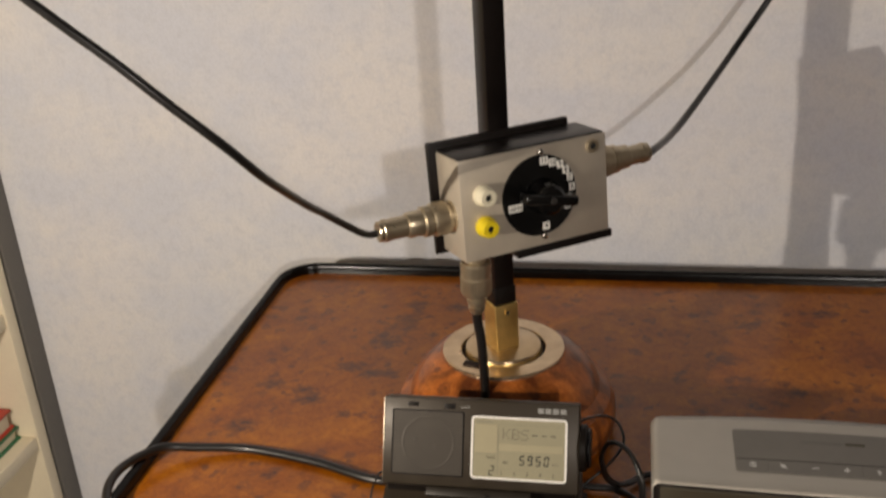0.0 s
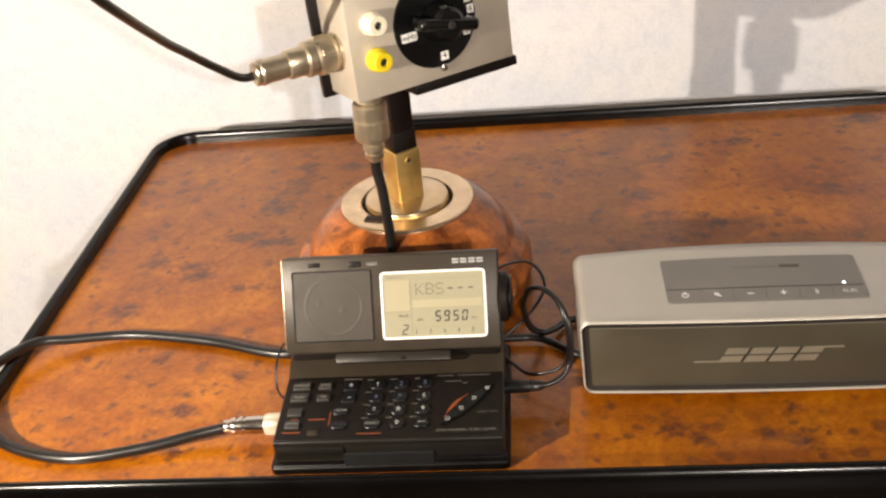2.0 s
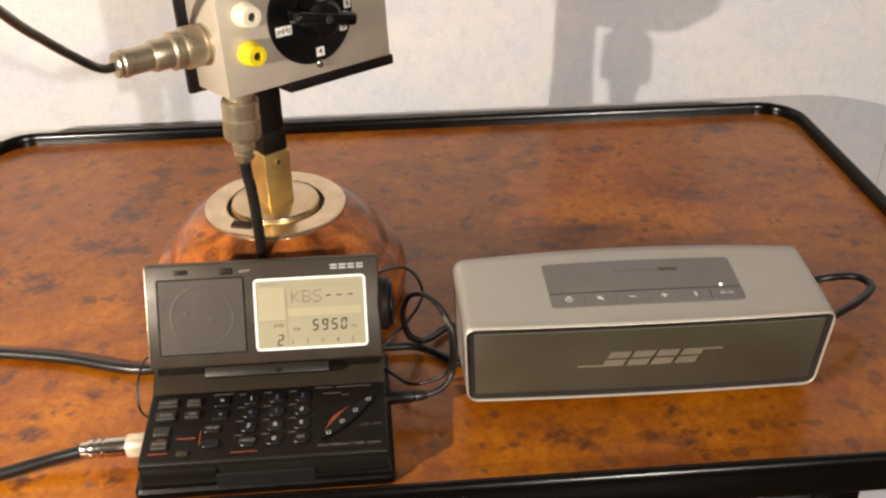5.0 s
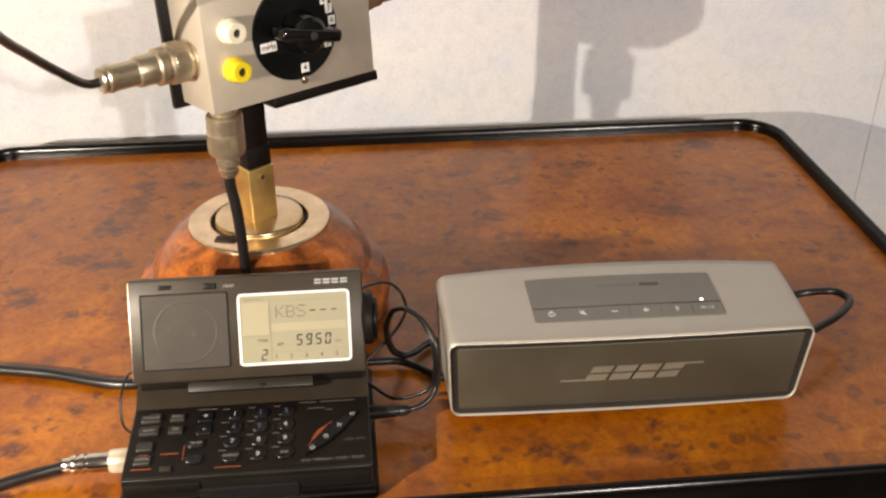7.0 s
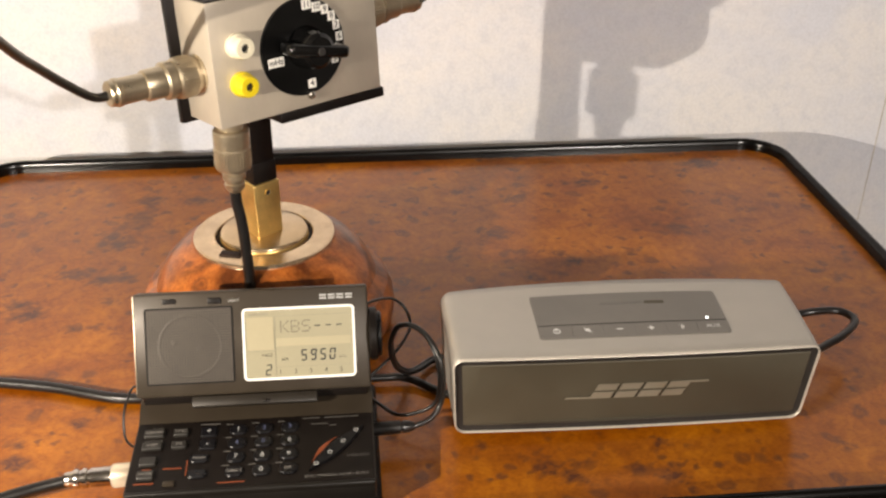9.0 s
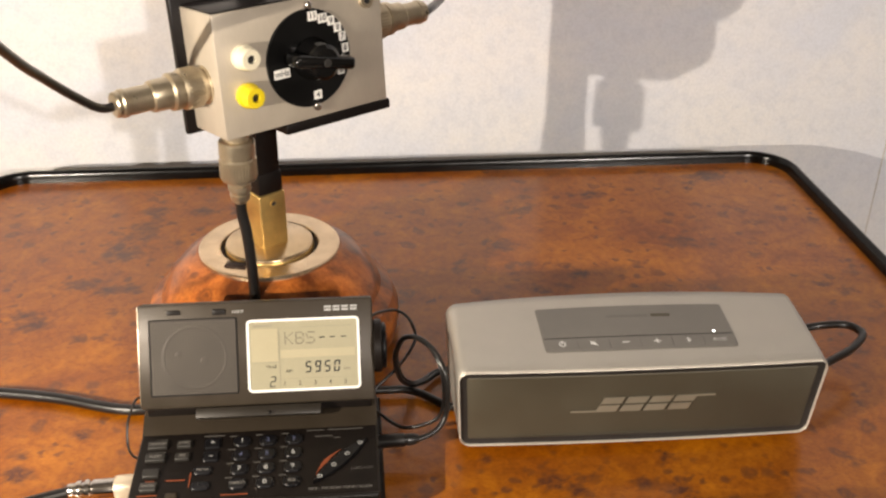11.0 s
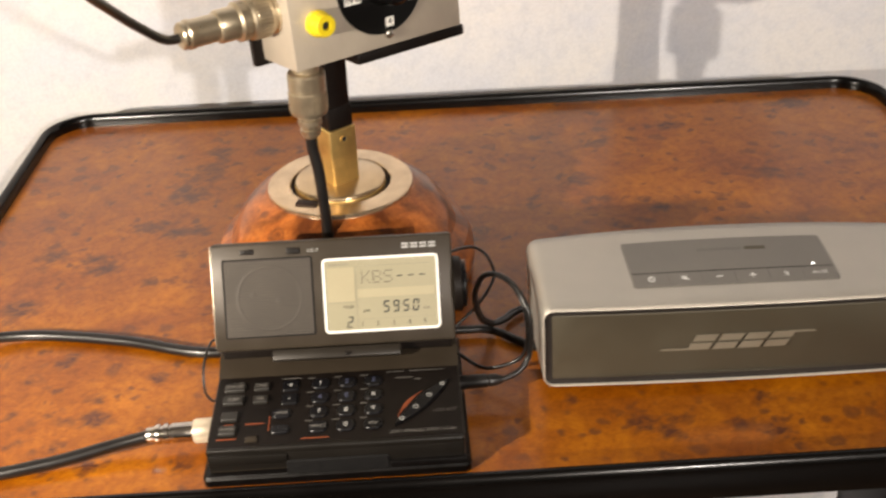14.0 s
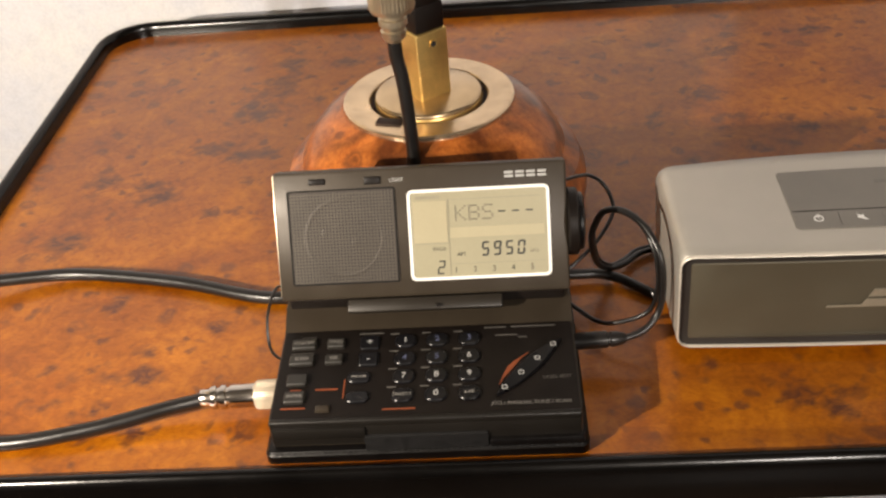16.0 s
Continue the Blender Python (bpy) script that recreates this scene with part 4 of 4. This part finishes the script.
def boxed(u0, u1, v0, v1, d0, d1, r=0.0008):
    """A block in the box's own axes: along, up, and back from the face."""
    return rbox(u1 - u0, v1 - v0, d1 - d0, r, face @ Matrix.Translation(((u0 + u1) / 2, (v0 + v1) / 2, -(d0 + d1) / 2)))


housing = part("housing", boxed(0, BW, 0, BH2, 0, BD, 0.0007), brushed, sbox, "brushed aluminium housing")
part("top_cover", boxed(0.0010, BW - 0.0010, BH2 - 0.0004, BH2 + 0.0008, 0.0014, BD + 0.001, 0.0003), black_box, sbox, "glossy black top cover")
part("back_plate", boxed(-0.0045, BW - 0.006, -0.0030, BH2 + 0.0050, BD + 0.0002, BD + 0.0042, 0.0010), black_box, sbox, "black back plate")
part("bottom_lip", boxed(0.0330, BW + 0.0035, -0.0060, -0.0008, 0.0020, BD - 0.002, 0.0010), black_box, sbox, "black bottom lip")
front = lambda u, v, h=0.0: face @ Matrix.Translation((u, v, h))
DU, DV, DR = 0.0475, 0.0295, 0.0232
dial = part("dial_plate", lathe([(0, 0.0001), (DR, 0.0001), (DR, 0.0008), (DR - 0.0005, 0.0012), (0, 0.0012)], front(DU, DV), 56), dial_black, sbox, "round black dial plate")
for ch, du, dv, w in (("11", 0.0034, 0.0195, 0.0050), ("10", 0.0088, 0.0176, 0.0050), ("9", 0.0134, 0.0157, 0.0040), ("8", 0.0168, 0.0120, 0.0040), ("7", 0.0191, 0.0073, 0.0038), ("6", 0.0203, 0.0016, 0.0038), ("5", 0.0168, -0.0086, 0.0040), ("4", 0.0026, -0.0180, 0.0044), ("mHz", -0.0158, -0.0042, 0.0085)):
    tag = part("label", plate(-w / 2, w / 2, -0.0022, 0.0022, 0.0002, 0.0002, front(DU + du, DV + dv, 0.0012), 0.00005), paper, dial, "white paper label")
    part("lettering", words(ch, 0.0040, front(DU + du, DV + dv, 0.00145), thick=0.00006), ink, dial)
for dv in (0.0248, -0.0236):
    part("screw", lathe([(0.0021, 0), (0.0020, 0.0010), (0.0012, 0.0016), (0, 0.0017)], front(DU + 0.0015, DV + dv, 0.0010), 16), chrome, sbox)
knob = part("knob", joined([lathe([(0.0102, 0.0012), (0.0098, 0.0060), (0.0084, 0.0125), (0.0066, 0.0140), (0, 0.0142)], front(DU + 0.001, DV), 32), rbox(0.0330, 0.0062, 0.0120, 0.0022, front(DU + 0.001, DV, 0.0090) @ Matrix.Rotation(radians(-12), 4, "Z"), 3)]), knob_black, sbox, "glossy black pointer knob")
part("knob_cap", lathe([(0.0020, 0), (0.0018, 0.0006), (0, 0.0008)], front(DU + 0.001, DV, 0.0149), 14), seal, knob)
for (u, v), mt, nm in (((0.0127, 0.0370), cream_plastic, "cream test socket"), ((0.0127, 0.0193), yellow_plastic, "yellow test socket")):
    s = part("socket", lathe([(0.0054, 0), (0.0058, 0.0006), (0.0058, 0.0030), (0.0050, 0.0036), (0.0050, 0.0080), (0.0045, 0.0088), (0.0020, 0.0088), (0.0020, 0.0060), (0, 0.0060)], front(u, v, 0), 28), mt, sbox, nm)
    part("socket_hole", rod(0.0019, 0.0012, front(u, v, 0.0059), 0.0001, 16), ink, s)
part("jack_socket", lathe([(0.0040, 0), (0.0040, 0.0012), (0.0036, 0.0018), (0.0020, 0.0018), (0.0020, 0.0002), (0, 0.0002)], front(0.0825, 0.0515), 24), nickel, sbox, "small nickel jack socket")
part("jack_hole", rod(0.0019, 0.0012, front(0.0825, 0.0515, 0.0001), 0.0001, 16), ink, sbox)


def coax_plug(name, m, parent, profile, knurl):
    """A screwed coaxial plug along z; knurl: radius, start and end of its ribbed ring."""
    p = part(name, lathe(profile, m, 40), nickel, parent, "nickel coaxial plug", 28)
    r, z0, z1 = knurl
    for k in range(36):
        a = 2 * math.pi * k / 36
        part("knurl", rbox(0.0005, 0.0008, z1 - z0, 0.00015, m @ Matrix.Rotation(a, 4, "Z") @ Matrix.Translation((r, 0, (z0 + z1) / 2)), 1), nickel, p)
    return p


LONG = [(0, -0.001), (0.0086, -0.001), (0.0086, 0.0010), (0.0078, 0.0014), (0.0078, 0.0024), (0.0086, 0.0028), (0.0090, 0.0034), (0.0090, 0.0100), (0.0086, 0.0106), (0.0078, 0.0110), (0.0078, 0.0118), (0.0084, 0.0122), (0.0084, 0.0150), (0.0070, 0.0158), (0.0070, 0.0225), (0.0066, 0.0232), (0.0058, 0.0236), (0.0058, 0.0330), (0.0062, 0.0334), (0.0062, 0.0350), (0.0056, 0.0356), (0.0056, 0.0372), (0.0050, 0.0378), (0.0028, 0.0380), (0, 0.0380)]
SHORT = [(0, -0.001), (0.0074, -0.001), (0.0074, 0.0012), (0.0062, 0.0016), (0.0062, 0.0050), (0.0082, 0.0056), (0.0088, 0.0064), (0.0088, 0.0130), (0.0085, 0.0134), (0.0085, 0.0142), (0.0088, 0.0146), (0.0088, 0.0246), (0.0084, 0.0256), (0.0058, 0.0264), (0.0048, 0.0268), (0.0048, 0.0284), (0.0056, 0.0288), (0.0056, 0.0312), (0.0048, 0.0316), (0.0044, 0.0335), (0.0050, 0.0339), (0.0046, 0.0365), (0.0030, 0.0385), (0, 0.0385)]
side_l = face @ Matrix.Translation((0, 0.0240, -0.0150))
left_way = face.to_3x3() @ Vector((-1, 0, 0))
coax_plug("plug", along(side_l.translation, left_way), sbox, [(r * 1.03, z * 1.16) for r, z in LONG], (0.0093, 0.0046, 0.0109))
left_tip = side_l.translation + left_way * 0.0435
side_r = face @ Matrix.Translation((BW, 0.0360, -0.0150))
coax_plug("plug", along(side_r.translation, -left_way), sbox, LONG, (0.0090, 0.0040, 0.0094))
right_tip = side_r.translation - left_way * 0.0375
under = face @ Matrix.Translation((0.0120, 0, -0.0140))
down_way = Vector((-0.02, 0.0, -1)).normalized()
coax_plug("plug", along(under.translation, down_way), sbox, SHORT, (0.0088, 0.0150, 0.0240))
low_tip = under.translation + down_way * 0.0385

# ---- cables
def cable(name, points, r, label):
    return single(name, tube(points, r), cable_black, points[0], label, "cable")


lt, rt, dt = left_tip, right_tip, low_tip
cable("aerial_cable", [lt - left_way * 0.004, lt + left_way * 0.006, (-0.1590, 0.0360, 0.1738), (-0.1640, 0.0190, 0.1870), (-0.1656, -0.0019, 0.2004), (-0.1653, -0.0473, 0.2300), (-0.1713, -0.0688, 0.2512), (-0.1884, -0.0767, 0.2711), (-0.2060, -0.0814, 0.2897), (-0.2222, -0.0874, 0.3068), (-0.2474, -0.1001, 0.3364)], 0.0020, "black aerial cable rising from the switch box plug")
cable("aerial_cable", [rt + left_way * 0.004, rt - left_way * 0.004, (0.0148, 0.2200, 0.1692), (0.0431, 0.2900, 0.1865), (0.0599, 0.3200, 0.2026), (0.0792, 0.3350, 0.2283), (0.1010, 0.3420, 0.2640)], 0.0024, "black aerial cable rising from the far plug")
R_ = 0.0028
cable("coaxial_cable", [dt + Vector((0, 0, 0.004)), dt - Vector((0, 0, 0.006)), (-0.0984, 0.0792, 0.0860), (-0.0973, 0.0775, 0.0720), (-0.0966, 0.0750, 0.0520), (-0.0970, 0.0700, 0.0330), (-0.0995, 0.0620, 0.0140), (-0.1180, 0.0520, 0.0040), (-0.1587, 0.0470, R_), (-0.2033, 0.0610, R_), (-0.2503, 0.0695, R_ + 0.0005), (-0.2850, 0.0640, 0.0060), (-0.3040, 0.0560, 0.0100), (-0.3170, 0.0340, 0.0116), (-0.3170, 0.0130, 0.0114), (-0.3070, -0.0060, 0.0080), (-0.2860, -0.0225, 0.0038), (-0.2523, -0.0315, R_), (-0.2183, -0.0275, R_ + 0.001), (-0.1900, -0.0205, 0.0060), (-0.1740, -0.0180, 0.0080)], R_, "black coaxial cable looping over the table's rim to the radio")
plug = thing("jack_plug", (-0.160, -0.018, 0.004), "chrome jack plug in the radio's side", "plug")
pm = along((-0.1450, -0.0178, 0.0094), (-1, -0.02, -0.01))
part("knurled_sleeve", lathe([(0, 0), (0.0050, 0), (0.0052, 0.0006), (0.0052, 0.0090), (0.0049, 0.0096), (0, 0.0096)], pm, 32), champagne, plug, "pale satin sleeve", 30)
for k in range(32):
    part("knurl", rbox(0.0004, 0.0005, 0.0080, 0.00015, pm @ Matrix.Rotation(2 * math.pi * k / 32, 4, "Z") @ Matrix.Translation((0.0052, 0, 0.0048)), 1), champagne, plug)
part("barrel", lathe([(r * 1.22, z) for r, z in [(0.0034, 0.0094), (0.0036, 0.0100), (0.0036, 0.0188), (0.0030, 0.0192), (0.0030, 0.0200), (0.0037, 0.0204), (0.0037, 0.0222), (0.0030, 0.0226), (0.0030, 0.0236), (0.0036, 0.0240), (0.0036, 0.0256), (0.0028, 0.0270), (0.0026, 0.0300), (0, 0.0300)]], pm, 24), chrome, plug)
cable("audio_cable", [(-0.0700, 0.0520, 0.0050), (-0.0330, 0.0520, 0.0042), (-0.0220, 0.0520, 0.0040), (-0.0140, 0.0490, 0.0034), (-0.0060, 0.0430, 0.0026), (0.0010, 0.0380, 0.0021), (0.0060, 0.0390, 0.0020), (0.0082, 0.0500, 0.0021), (0.0095, 0.0640, 0.0025), (0.0600, 0.0800, 0.003), (0.1500, 0.0820, 0.003), (0.1850, 0.0750, 0.012), (0.2029, 0.0700, 0.0200), (0.2200, 0.0700, 0.0205), (0.2265, 0.0650, 0.0200), (0.2255, 0.0580, 0.0200), (0.2132, 0.0464, 0.0200), (0.2005, 0.0386, 0.0200), (0.1860, 0.0300, 0.0200), (0.1740, 0.0260, 0.0200)], 0.0021, "black audio cable running behind the loudspeaker")
cable("audio_cable", [(-0.0250, 0.0012, 0.0120), (-0.0170, 0.0020, 0.0120), (-0.0095, 0.0045, 0.0140), (-0.0046, 0.0078, 0.0200), (-0.0036, 0.0090, 0.0320), (-0.0050, 0.0120, 0.0430), (-0.0095, 0.0200, 0.0495), (-0.0160, 0.0285, 0.0510), (-0.0225, 0.0338, 0.0480), (-0.0258, 0.0360, 0.0405), (-0.0268, 0.0385, 0.0320), (-0.0240, 0.0450, 0.0160), (-0.0180, 0.0520, 0.0068), (-0.0110, 0.0580, 0.0040), (-0.0010, 0.0675, 0.0030), (0.0150, 0.0700, 0.0020), (0.0450, 0.0720, 0.0016)], 0.0013, "black audio lead standing in a loop beside the radio")
cable("thin_lead", [(-0.0400, 0.0520, 0.0480), (-0.0350, 0.0590, 0.0470), (-0.0250, 0.0715, 0.0405), (-0.0180, 0.0730, 0.0340), (-0.0150, 0.0670, 0.0275), (-0.0180, 0.0590, 0.0240), (-0.0250, 0.0500, 0.0200), (-0.0320, 0.0450, 0.0160), (-0.0380, 0.0420, 0.0120)], 0.0008, "hair-thin black lead arching from the radio's lid")
cable("thin_lead", [(-0.0380, 0.0340, 0.0060), (-0.0330, 0.0270, 0.0060), (-0.0270, 0.0180, 0.0075), (-0.0210, 0.0135, 0.0095), (-0.0110, 0.0120, 0.0135), (-0.0062, 0.0115, 0.0195), (-0.0050, 0.0112, 0.0320), (-0.0066, 0.0145, 0.0428), (-0.0105, 0.0220, 0.0490), (-0.0162, 0.0302, 0.0503), (-0.0222, 0.0352, 0.0475), (-0.0252, 0.0372, 0.0405), (-0.0260, 0.0398, 0.0320), (-0.0232, 0.0465, 0.0165), (-0.0172, 0.0535, 0.0072), (-0.0110, 0.0605, 0.0042), (0.0000, 0.0705, 0.0030), (0.0300, 0.0752, 0.0014)], 0.0009, "thin black lead winding along the audio lead")
jack = thing("audio_plug", (-0.030, 0.001, 0.008), "slim black audio plug in the radio's side", "plug")
part("plug_body", lathe([(0, 0), (0.0030, 0), (0.0033, 0.0005), (0.0032, 0.0130), (0.0026, 0.0134), (0.0026, 0.0140), (0.0030, 0.0144), (0.0028, 0.0170), (0.0018, 0.0200), (0, 0.0202)], along((-0.0375, 0.0010, 0.0120), (1, 0.04, 0)), 20), cable_black, jack)
